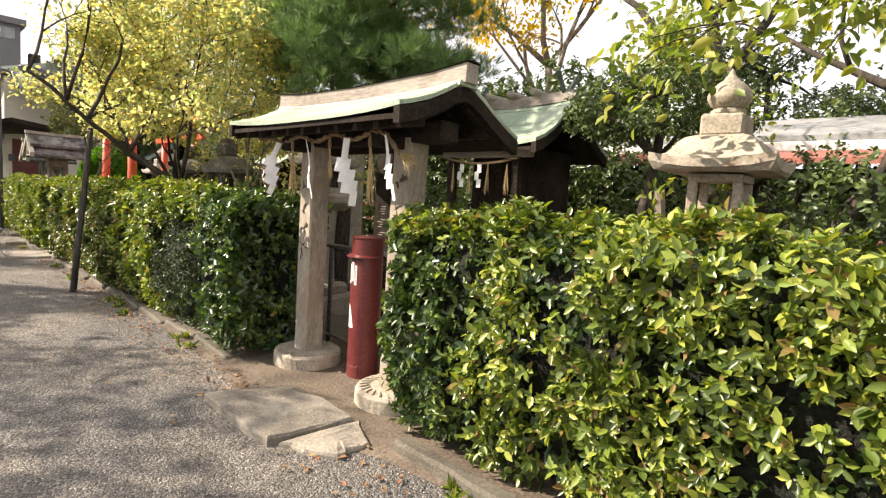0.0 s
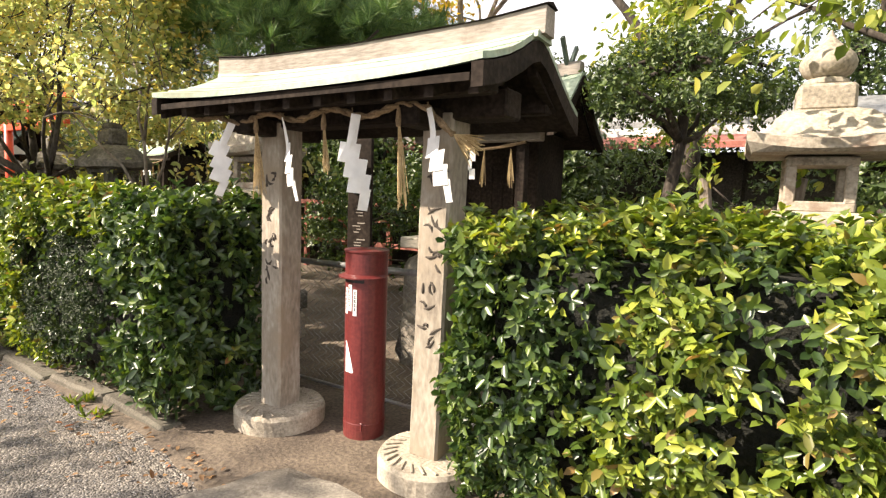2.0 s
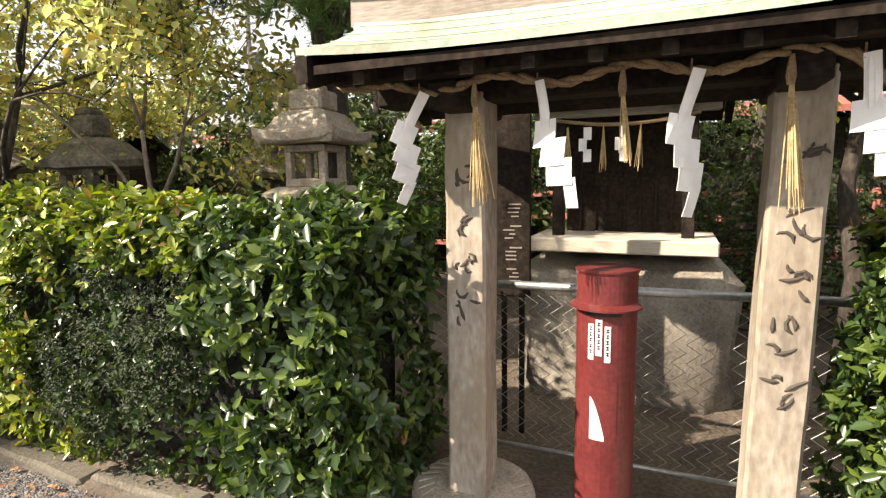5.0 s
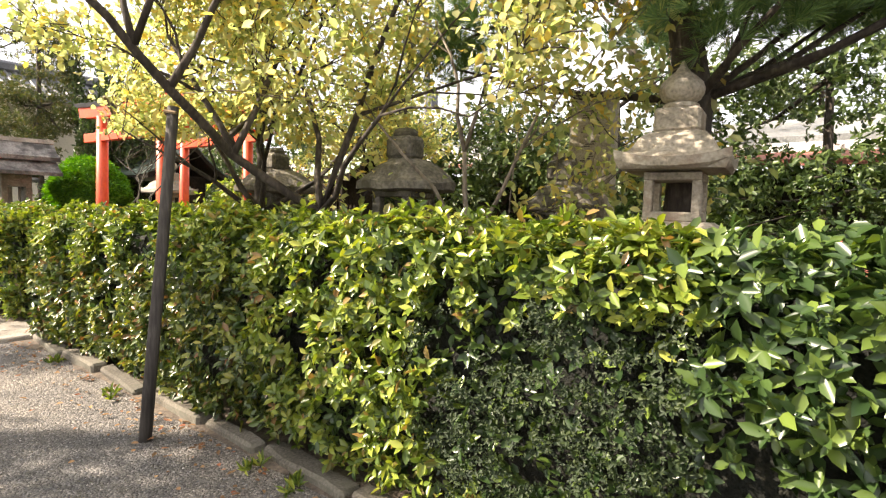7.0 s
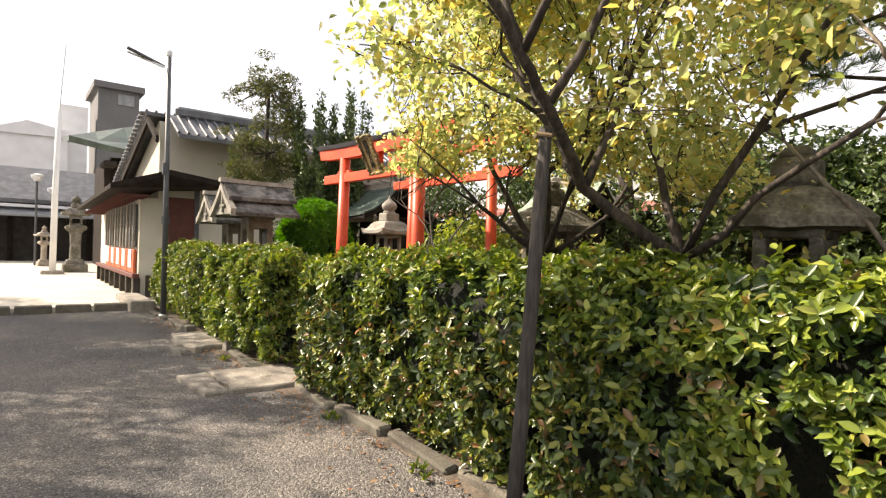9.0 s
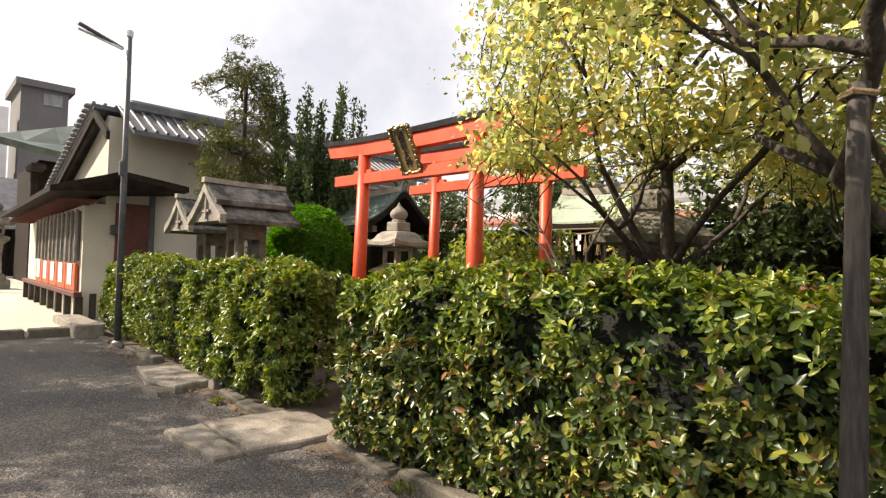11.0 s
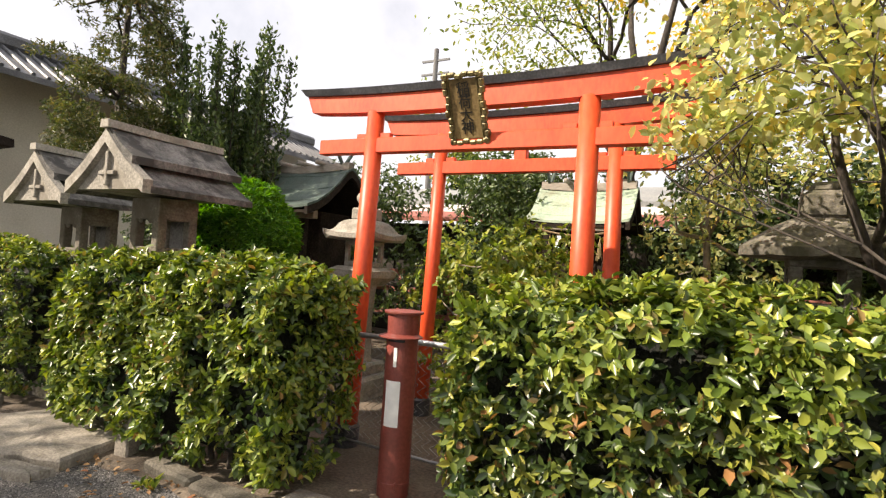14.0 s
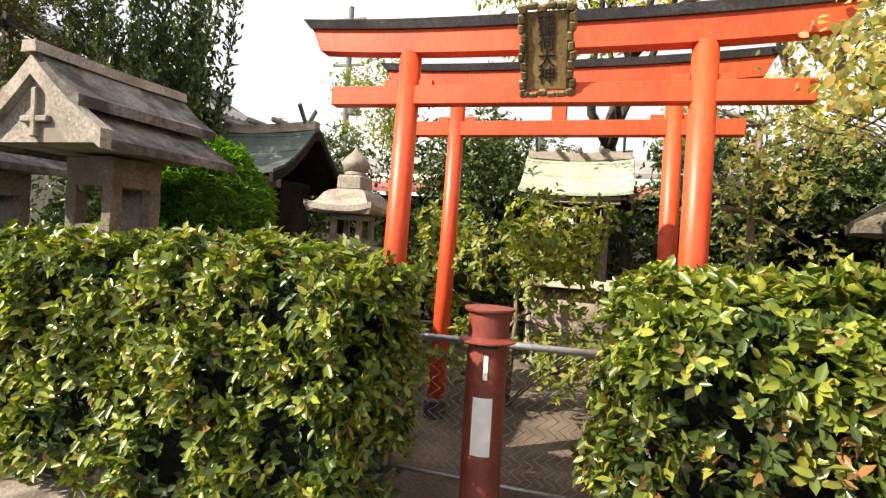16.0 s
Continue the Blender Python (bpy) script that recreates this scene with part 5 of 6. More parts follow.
# ---- office building ----
RED_WOOD = surface("red_brown_timber", (0.07, 0.02, 0.014), (0.11, 0.03, 0.02), (0.15, 0.045, 0.03), 3, 30, 0.7)
# vermilion dulled in its colour, as the panels stand in shade
RED_PANEL = surface("shaded_vermilion_panel", (0.34, 0.07, 0.022), (0.45, 0.10, 0.03), (0.52, 0.13, 0.04), 3, 40, 0.6)
office = thing("shrine_office", "cream plastered shrine office with a grey tiled gable roof", "building", (-20.1, 2.3, 0))
bm = fresh(); box(bm, (-3.5, 4.5, 1.2), (6.8, 8.8, 2.4)); part("wall", bm, PLASTER, office)
bm = fresh(); loft(bm, [[(-5.6, 0.47, 2.4), (-0.1, 0.47, 2.4), (-0.1, 0.47, 4.2), (-0.3, 0.47, 4.25)], [(-5.6, 8.8, 2.4), (-0.1, 8.8, 2.4), (-0.1, 8.8, 4.2), (-0.3, 8.8, 4.25)]])
part("gable_wall", bm, PLASTER, office)


def tiled_slope(parent, top, bottom, y0, y1, pitch=0.2, r=0.032):
    """A tiled slope between a ridge line and an eave line that run along y; tops and bottoms are (x, z)."""
    bm = fresh()
    loft(bm, [[(top[0], y, top[1]), (bottom[0], y, bottom[1]), (bottom[0], y, bottom[1] - 0.09), (top[0], y, top[1] - 0.09)] for y in (y0, y1)])
    slab = part("roof", bm, TILE, parent)
    n = int((y1 - y0) / pitch)
    for i in range(n + 1):
        bm = fresh()
        y = y0 + i * pitch
        tube(bm, [(top[0], y, top[1] + 0.02), (bottom[0], y, bottom[1] + 0.02)], r, 8)
        part("tile_roll", bm, TILE, slab)


tiled_slope(office, (-0.2, 4.42), (0.95, 3.80), 0.65, 9.0)
tiled_slope(office, (-0.2, 4.42), (-6.8, 2.35), 0.20, 9.0)
bm = fresh(); box(bm, (-0.2, 4.95, 4.50), (0.26, 8.3, 0.26), 0.06); part("ridge_tile", bm, TILE, office)
for sx, (x0, z0, x1, z1) in enumerate(((-0.2, 4.3, 0.9, 3.7), (-0.2, 4.3, -6.7, 2.25))):
    bm = fresh(); loft(bm, [[(x0, 0.20, z0), (x0, 0.26, z0), (x0, 0.26, z0 - 0.16), (x0, 0.20, z0 - 0.16)], [(x1, 0.20, z1), (x1, 0.26, z1), (x1, 0.26, z1 - 0.16), (x1, 0.20, z1 - 0.16)]])
    part("barge_board", bm, DARK_WOOD, office)
# low hood roof, door, post and windows
bm = fresh(); loft(bm, [[(-6.6, -0.6, 2.30), (0.8, -0.6, 2.50), (0.95, 0.5, 2.86), (0.8, 1.75, 2.72), (-6.6, 1.75, 2.6)], [(-6.6, -0.6, 2.38), (0.78, -0.6, 2.60), (0.95, 0.5, 2.98), (0.78, 1.75, 2.84), (-6.6, 1.75, 2.7)]])
part("hood_roof", bm, DARK_WOOD, office)
bm = fresh(); box(bm, (-0.06, 0.95, 1.35), (0.08, 0.62, 2.2), 0.01); part("door", bm, surface("red_brown_door", (0.07, 0.02, 0.015), (0.11, 0.03, 0.022), (0.15, 0.045, 0.03), 3, 30, 0.6), office, "dark red-brown entrance door")
bm = fresh(); box(bm, (-0.03, 1.30, 1.5), (0.10, 0.10, 2.6), 0.01); part("downpipe", bm, POLE_GREY, office)
for k in range(5):
    bm = fresh(); box(bm, (-0.75 - k * 0.95, 0.06, 1.75), (0.86, 0.06, 1.0), 0.01); w = part("window", bm, GLASS, office)
    for d in (-0.43, 0.0, 0.43):
        bm = fresh(); box(bm, (-0.75 - k * 0.95 + d, 0.02, 1.75), (0.05, 0.05, 1.05), 0.005); part("window_frame", bm, GREY_WOOD, w)
    bm = fresh(); box(bm, (-0.75 - k * 0.95, 0.055, 0.92), (0.90, 0.06, 0.55), 0.01); part("red_panel", bm, RED_PANEL, office, "vermilion panel under the window")
    bm = fresh(); box(bm, (-0.75 - k * 0.95, 0.015, 0.98), (0.4, 0.01, 0.42)); part("notice", bm, PAPER, office, "white paper notice")
bm = fresh(); box(bm, (-3.4, 0.30, 0.36), (6.8, 0.10, 0.5)); part("foundation", bm, FENCE_WOOD, office)
for k in range(8):
    bm = fresh(); box(bm, (-0.08 - k * 0.95, 0.06, 0.33), (0.14, 0.14, 0.46), 0.01); part("floor_post", bm, FENCE_WOOD, office)
bm = fresh(); box(bm, (-3.4, 0.03, 0.60), (6.85, 0.14, 0.10), 0.01); part("sill_beam", bm, RED_WOOD, office, "dull red sill beam")
# tile ends along the gable's edge and rafters under the hood
for k in range(30):
    f = (k + 0.5) / 30
    x, z = -0.35 - 6.35 * f, 4.44 - 2.04 * f
    bm = fresh(); box(bm, (0, 0, 0), (0.15, 0.34, 0.075), 0.03, pose(x, 0.25, z, 0, -17.4, 0)); part("edge_tile", bm, PALE_ROOF, office)
for k in range(22):
    bm = fresh(); box(bm, (0.55 - k * 0.33, -0.12, 2.40 - k * 0.009), (0.06, 0.6, 0.06), 0.006); part("rafter", bm, RED_WOOD, office)
stone_lantern((-31.6, 2.05, 0.08), "tall far stone lantern on a broad stepped base", 1.3, ROUGH_STONE, 0.36, 0)
bm = fresh(); box(bm, (0.0, 0.62, 1.9), (0.14, 0.16, 0.2), 0.02); part("wall_lamp", bm, POLE_GREY, office)

# ---- far court: hall, masts, lantern, tower ----
hall = thing("worship_hall", "far dark hall with an upswept green copper roof", "building", (-36, 6.2, 0))
bm = fresh(); box(bm, (-1, 2.0, 2.5), (6, 9.5, 5.0)); part("wall", bm, DARK_WOOD, hall)
bm = fresh()
rings = []
for i in range(13):
    f = i / 12
    y = -4.4 + 14 * f
    up = 0.55 * abs(2 * f - 1) ** 2.4
    rise = 1.5 * min(1, 3 * f)
    rings.append([(3.6, y, 4.95 + up), (2.0, y, 5.35 + up * 0.6 + 0.3 * rise), (0.5, y, 5.9 + rise), (0.5, y, 5.7 + rise), (2.0, y, 5.15 + up * 0.6 + 0.3 * rise), (3.5, y, 4.72 + up)])
loft(bm, rings); part("roof", bm, DARK_COPPER, hall)
for k in range(9):
    bm = fresh(); box(bm, (2.2, -2.9 + k * 1.2, 2.4), (0.25, 0.25, 4.8), 0.02); part("pillar", bm, DARK_WOOD, hall)
    bm = fresh(); box(bm, (2.5, -2.9 + k * 1.2, 4.6), (1.3, 0.5, 0.25), 0.05); part("bracket", bm, FENCE_WOOD, hall)
side = thing("side_hall", "long low hall with a dark grey roof across the court", "building", (-44, -2.5, 0))
bm = fresh(); box(bm, (-2, 0, 1.5), (4, 14, 3.0)); part("wall", bm, FENCE_WOOD, side)
bm = fresh(); loft(bm, [[(1.2, y, 3.2), (1.2, y, 3.4), (-2, y, 5.4), (-5, y, 3.4)] for y in (-8, 8)]); part("roof", bm, TILE, side)
bm = fresh(); loft(bm, [[(2.0, y, 2.45), (2.0, y, 2.55), (0.2, y, 3.0), (0.2, y, 2.9)] for y in (-8, 8)]); part("lower_eave", bm, PALE_ROOF, side)
for k in range(8):
    bm = fresh(); box(bm, (0.1, -6.5 + k * 1.8, 1.4), (0.18, 0.18, 2.8), 0.02); part("post", bm, DARK_WOOD, side)
mast = thing("flag_mast", "white painted mast on a stone foot", "mast", (-30.3, 1.28, 0))
bm = fresh(); tube(bm, [(0, 0, 0), (0.02, 0.02, 3), (0.05, 0.08, 6.0)], [0.11, 0.10, 0.09], 14); part("pole", bm, WHITE_PLASTER, mast, smooth=True)
bm = fresh(); box(bm, (0, 0, 0.1), (0.7, 0.7, 0.22), 0.03); part("foot", bm, SLAB, mast)
bm = fresh(); tube(bm, [(0.05, 0.08, 6.0), (0.10, 0.22, 8.4)], 0.016, 6); part("rod", bm, PIPE, mast)
fl = stone_lantern((-36.6, 1.25, 0.08), "small stone lantern far across the court", 0.8, STONE, 0.42, 10)
for (x, y, h) in ((-37.3, 0.95, 3.95), (-42, 1.75, 3.7)):
    g = thing("garden_lamp", "slim lamp post with a round head", "street lamp", (x, y, 0), group="lamps on the court")
    bm = fresh(); tube(bm, [(0, 0, 0), (0, 0, h)], 0.05, 8); part("pole", bm, POLE_GREY, g)
    bm = fresh(); lathe(bm, [(0.1, h), (0.22, h + 0.15), (0.24, h + 0.3), (0.05, h + 0.36)], 12); part("lamp_head", bm, TUBE, g)
tower = thing("apartment_tower", "distant grey concrete apartment block with a stair tower", "building", (-62, 6.9, -0.9))
bm = fresh(); box(bm, (0, 0, 7.4), (6, 3.0, 14.8)); part("stair_tower", bm, CONCRETE, tower)
bm = fresh(); box(bm, (0, 0, 15.0), (6.8, 3.7, 0.5)); part("tower_cap", bm, CONCRETE, tower)
bm = fresh(); box(bm, (3.02, 0.5, 14.0), (0.1, 1.2, 0.9)); part("window", bm, PALE_ROOF, tower)
bm = fresh(); box(bm, (-2, 7.0, 5.6), (8, 11, 11.2)); part("wall", bm, CONCRETE, tower)
for k in range(6):
    bm = fresh(); box(bm, (1.8, 2.6 + k * 1.9, 12.0), (0.8, 0.8, 1.6)); part("parapet_block", bm, FENCE_WOOD, tower)
white = thing("white_building", "distant white gabled building", "building", (-60, 1.2, 0))
bm = fresh(); box(bm, (0, -0.4, 4.5), (6, 5, 9.0)); part("wall", bm, WHITE_PLASTER, white)
bm = fresh(); loft(bm, [[(x, -3.2, 8.9), (x, -0.4, 10.0), (x, 2.3, 9.5), (x, 2.3, 9.0)] for x in (-3, 3.2)]); part("roof", bm, WHITE_PLASTER, white)
bm = fresh(); box(bm, (0, 2.6, 6.0), (2, 1.9, 12.0)); part("shaft", bm, WHITE_PLASTER, white)

# ---- long shed and boarded fence behind the garden ----
shed = thing("long_shed", "long low shed with a faded red eave and pale roof", "building", (-8, 9.2, 0))
bm = fresh(); box(bm, (1, 1.5, 1.1), (34, 2.6, 2.2)); part("wall", bm, FENCE_WOOD, shed)
bm = fresh(); loft(bm, [[(x, -0.5, 2.28), (x, 0.1, 2.44), (x, 0.1, 2.34), (x, -0.5, 2.20)] for x in (-16, 18)]); part("eave_roof", bm, RED_ROOF, shed)
bm = fresh(); box(bm, (1, 0.15, 2.5), (34, 0.06, 0.14), 0.01); part("fascia", bm, WHITE_PLASTER, shed)
bm = fresh(); loft(bm, [[(x, 0.3, 2.68), (x, 1.8, 3.15), (x, 3.2, 2.6), (x, 0.3, 2.55)] for x in (-16, 18)]); part("roof", bm, PALE_ROOF, shed)
for k in range(60):
    bm = fresh(); box(bm, (-15.7 + k * 0.57, 0.17, 1.1), (0.52, 0.03, 2.1), 0.005); part("board", bm, FENCE_WOOD, shed)
rail = thing("red_rail_fence", "low faded red rail fence before the shed", "fence", (-8, 8.0, 0))
for z in (0.55, 0.95, 1.25):
    bm = fresh(); box(bm, (0, 0, z), (26, 0.05, 0.08), 0.005); part("rail", bm, RED_ROOF, rail)
for k in range(27):
    bm = fresh(); box(bm, (-13 + k, 0.05, 0.65), (0.08, 0.08, 1.3), 0.005); part("post", bm, RED_ROOF, rail)
pole = thing("utility_pole", "distant utility pole with crossarms", "utility pole", (-23.9, 24, 0))
bm = fresh(); tube(bm, [(0, 0, 0), (0, 0, 12.4)], [0.17, 0.12], 10); part("pole", bm, CONCRETE, pole)
for z in (11.8, 11.1, 9.6):
    bm = fresh(); box(bm, (0, 0, z), (1.6, 0.1, 0.1)); part("crossarm", bm, POLE_GREY, pole)
bm = fresh(); lathe(bm, [(0.3, 7.2), (0.3, 8.1)], 12, (0.4, 0, 0)); part("transformer", bm, POLE_GREY, pole)

# ---- trees and shrubs ----
# leaning cherry on its prop
tree("leaning autumn cherry tree with sparse yellow-green leaves", (-7.55, 3.55, 0),
     [(3, (-0.7, 0.1, 0.7), 1.0, 0.028), (3, (-0.6, 0.5, 0.6), 1.2, 0.03), (4, (-0.6, 0.3, 0.7), 1.0, 0.028), (4, (0.35, 0.1, 0.9), 1.2, 0.028), (5, (-0.5, 0.1, 0.9), 1.0, 0.024), (6, (-0.2, 0.4, 1.0), 1.1, 0.022),
      (2, (0.15, 0.25, 1.0), 1.6, 0.032), (2, (-0.5, 0.5, 0.9), 1.4, 0.032), (1, (-0.6, 0.6, 0.9), 1.3, 0.032), (5, (0.5, 0.3, 0.9), 1.2, 0.024), (3, (0.3, 0.5, 1.0), 1.5, 0.028), (2, (0.7, -0.1, 0.6), 1.2, 0.028)],
     11, LEAF_YELLOW, 0.056, 9, BARK, [(0.25, 0.2, 0), (0.05, -0.05, 0.75), (-0.2, -0.35, 1.43), (-0.52, -0.87, 1.83), (-0.36, -1.41, 2.15), (-0.32, -1.62, 2.36), (-0.30, -2.0, 2.62)], 3, 0.62, 0.10, 0.1, 0.7, 0.043, low=2.0, west=-1.55, fore=-2.2)
tree("autumn cherry tree with yellow leaves between torii and lanterns", (-9.2, 3.64, 0),
     [(2, (0.4, -0.2, 0.8), 1.3, 0.03), (2, (-0.5, 0.0, 0.7), 1.2, 0.035), (3, (0.2, 0.3, 1.0), 1.3, 0.03), (3, (0.6, -0.1, 0.8), 1.3, 0.03), (3, (-0.4, -0.3, 0.9), 1.2, 0.03), (2, (0.6, 0.4, 0.6), 1.3, 0.03), (3, (-0.5, 0.3, 0.8), 1.2, 0.03), (1, (0.2, -0.7, 0.8), 1.2, 0.03), (2, (-0.4, -0.6, 0.5), 1.0, 0.03)],
     21, LEAF_YELLOW, 0.056, 13, BARK, [(0.0, 0.1, 0), (0.0, 0.05, 0.7), (0.02, 0.0, 1.4), (0.0, 0.0, 2.1)], 3, 0.62, 0.13, 0.1, 0.8, 0.075, low=2.1, west=-1.2, fore=-1.2)
tree("slender young tree with golden yellow leaves", (-6.75, 3.70, 0),
     [(1, (-0.3, -0.1, 1), 1.2, 0.02), (1, (0.35, 0, 1), 1.2, 0.02), (2, (-0.4, 0.2, 0.9), 1.0, 0.018), (2, (0.3, -0.3, 0.8), 1.0, 0.018), (0, (0.35, 0.1, 1), 1.4, 0.02)],
     31, LEAF_YELLOW, 0.075, 12, GREY_BARK, [(0, 0, 0), (0.02, 0, 1.1), (-0.05, 0, 1.9)], 2, 0.5, 0.12, 0.6, 0.6, 0.03)

# pine behind the lantern
PX, PY = -5.75, 4.35
pads = []
rr = np.random.default_rng(12)
for k in range(26):
    a = rr.uniform(0, 2 * math.pi); r = rr.uniform(0.3, 1.35); z = rr.uniform(2.65, 4.8)
    r *= 1.0 - 0.35 * max(0, (z - 3.6))
    pads.append((r * math.cos(a) - 0.25, r * math.sin(a) * 0.8, z, rr.uniform(0.36, 0.55), 0.5))
for k in range(9):
    pads.append((rr.uniform(-1.9, -0.7), rr.uniform(-0.5, 0.4), rr.uniform(2.75, 4.2), rr.uniform(0.34, 0.48), 0.45))


for k in range(24):
    pads.append((rr.uniform(0.25, 1.75), rr.uniform(-0.9, 0.5), rr.uniform(2.72, 3.8), rr.uniform(0.32, 0.48), 0.42))



def clear_of(pad, x, y, z, gap=0.2):
    """Whether a needle pad leaves the sunbeam to a point free."""
    v = Vector((pad[0] + PX - x, pad[1] + PY - y, pad[2] - z))
    return (v - v.dot(SUN_TO) * SUN_TO).length > pad[3] + gap


# pads that would block the sun to the lantern and the stele are left out
pads = [p for p in pads if clear_of(p, -5.43, 4.0, 2.0) and clear_of(p, -6.4, 4.95, 2.1, 0.1)]


def pine(at, label, blobs, seed, trunk, n=70):
    rng = np.random.default_rng(seed)
    t = thing("pine_tree", label, "pine tree", at)
    bm = fresh(); tube(bm, trunk, [0.15, 0.13, 0.115, 0.09, 0.05], 10); weather(bm, 0.012, 6); part("trunk", bm, BARK, t, smooth=True)
    P, D = [], []
    for x, y, z, r, f in blobs:
        bm = fresh()
        s = min(trunk, key=lambda q: abs(q[2] - z + 0.15))
        tube(bm, [s, ((s[0] + x) / 2 + rng.normal(0, .08), (s[1] + y) / 2, (s[2] + z) / 2 - 0.1), (x, y, z - 0.08)], [0.030, 0.022, 0.010], 6)
        part("limb", bm, BARK, t, smooth=True)
        k = int(n * r / 0.4)
        c = rng.normal(0, 0.5, (k, 3)) * np.array([r, r, r * f]) + np.array([x, y, z])
        up = unit(np.array([0, 0, 0.8]) + rng.normal(0, 0.45, (k, 3)) + (c - np.array([x, y, z])) * 1.2)
        per = 44
        cc, uu = np.repeat(c, per, 0), np.repeat(up, per, 0)
        P.append(cc); D.append(unit(uu + rng.normal(0, 0.5, cc.shape)))
    P, D = np.concatenate(P), np.concatenate(D)
    N = unit(rng.normal(size=P.shape))
    leaves("needles", P, D, N, rng.uniform(0.10, 0.16, len(P)), 0.0038, LEAF_PINE, t, 0.0)
    return t


pine((PX, PY, 0), "dark green old pine with layered needle pads", pads, 4, [(0.25, -0.1, 0), (0.3, -0.1, 1.2), (0.35, -0.15, 2.2), (0.1, 0, 3.4), (-0.1, 0, 5.0)], 95)

# evergreen tree beside the granite lantern, cherries over it
blobs = []
rr = np.random.default_rng(14)
for k in range(46):
    a, r = rr.uniform(0, 2 * math.pi), 0.68 * rr.uniform(0, 1) ** 0.5
    z = 2.12 + rr.uniform(0, 1) * 0.56 * (1 - (r / 0.8) ** 2)
    blobs.append((r * math.cos(a) * 1.1, r * math.sin(a), z, rr.uniform(0.13, 0.22), 0.6))
clumped("rounded evergreen tree with small glossy leaves", (-1.98, 5.0, 0), blobs, 15, LEAF_EVER, 0.036, 330, BARK, [(0, 0, 0), (0.05, 0, 0.8), (-0.04, 0, 1.4), (0.03, 0.03, 1.9), (0.05, 0.05, 2.5)], 0.07)
tree("cherry tree with reddish bark and light leaves behind the lantern", (-2.2, 7.4, 0),
     [(2, (0.5, -0.3, 0.9), 1.9, 0.07), (2, (-0.7, -0.2, 0.7), 2.2, 0.07), (3, (0.3, 0.2, 1), 1.8, 0.06), (3, (-0.4, -0.4, 0.9), 1.8, 0.06), (3, (0.8, -0.3, 0.5), 1.9, 0.05)],
     41, LEAF_LIGHT, 0.08, 7, BARK, [(0, 0, 0), (0, 0, 1.5), (-0.1, -0.2, 2.8), (-0.2, -0.2, 3.8)], 3, 0.5, 0.16, 0.5, 0.7, 0.14)
tree("leaning cherry tree with light green drooping leaves", (0.15, 5.6, 0),
     [(2, (0.2, -0.5, 0.7), 1.4, 0.05), (3, (0.4, -0.5, 0.6), 1.3, 0.045), (3, (-0.5, -0.4, 0.7), 1.4, 0.045), (3, (0.5, 0.2, 0.8), 1.4, 0.045), (2, (-0.6, 0.1, 0.5), 1.2, 0.04)],
     51, LEAF_LIGHT, 0.08, 12, BARK, [(-0.9, -0.2, 0.3), (-0.75, -0.25, 1.5), (-0.35, -0.3, 2.3), (0.05, -0.35, 3.0)], 3, 0.5, 0.14, 1.0, 0.7, 0.085)
blobs = [(rr.uniform(-1.9, 1.9), rr.uniform(-0.5, 0.5), rr.uniform(0.4, 1.9), rr.uniform(0.3, 0.5), 0.8) for k in range(26)]
clumped("dense dark evergreen shrubs behind the granite lantern", (1.0, 5.4, 0), blobs, 16, LEAF_EVER, 0.06, 110, category="shrub", name="shrub")
blobs = [(rr.uniform(-2.2, 2.2), rr.uniform(-0.4, 0.4), rr.uniform(0.3, 1.5), rr.uniform(0.28, 0.45), 0.8) for k in range(24)]
clumped("low mixed shrubs under the evergreen tree", (-2.2, 6.4, 0), blobs, 17, LEAF_EVER, 0.055, 100, category="shrub", name="shrub")
blobs = [(rr.uniform(-1.9, 2.3), rr.uniform(-0.5, 0.5), rr.uniform(0.3, 2.35), rr.uniform(0.22, 0.4), 0.8) for k in range(46)]
clumped("loose tall evergreen shrubs before the dark shed wall", (-1.2, 6.9, 0), blobs, 117, LEAF_EVER, 0.05, 100, category="shrub", name="shrub")
for x, y, lean in ((-1.62, 4.62, -0.10), (-1.30, 4.52, 0.12)):
    st = thing("pruned_stem", "pale pruned tree stem with a few fresh shoots", "tree stem", (x, y, 0))
    bm = fresh(); tube(bm, [(0, 0, 0), (lean * 0.3, 0, 0.6), (lean * 0.6, 0.02, 1.2), (lean, 0, 1.62)], [0.06, 0.05, 0.045, 0.038], 9); weather(bm, 0.006, 8, x)
    part("trunk", bm, GREY_BARK, st)
    q = np.array([[lean, 0, 1.60]]).repeat(26, 0) + rr.normal(0, 0.05, (26, 3))
    leaves("shoots", q, unit(rr.normal(0, 0.5, (26, 3)) + np.array([0, 0, 0.8])), unit(rr.normal(size=(26, 3))), 0.07, 0.03, LEAF_LIGHT, st)
blobs = [(rr.uniform(-2.6, 2.6), rr.uniform(-0.5, 0.5), rr.uniform(0.3, 1.7), rr.uniform(0.28, 0.45), 0.8) for k in range(26)]
clumped("dark shrubs behind the lanterns", (-6.4, 6.6, 0), blobs, 18, LEAF_DEEP, 0.055, 90, category="shrub", name="shrub")
blobs = [(rr.uniform(-0.85, 0.9), rr.uniform(-0.4, 0.5), rr.uniform(0.4, 1.75), rr.uniform(0.22, 0.36), 0.9) for k in range(18)]
clumped("loose light green shrub under the torii", (-12.0, 5.15, 0), blobs, 19, LEAF_LIGHT, 0.07, 110, category="shrub", name="shrub", bark=GREY_BARK, trunk=[(0, 0, 0), (0.05, 0, 0.8), (0, 0, 1.5)], trunk_r=0.03)
blobs = [(rr.uniform(-0.5, 0.5), rr.uniform(-0.4, 0.4), rr.uniform(1.2, 2.75), rr.uniform(0.16, 0.28), 0.8) for k in range(17)]
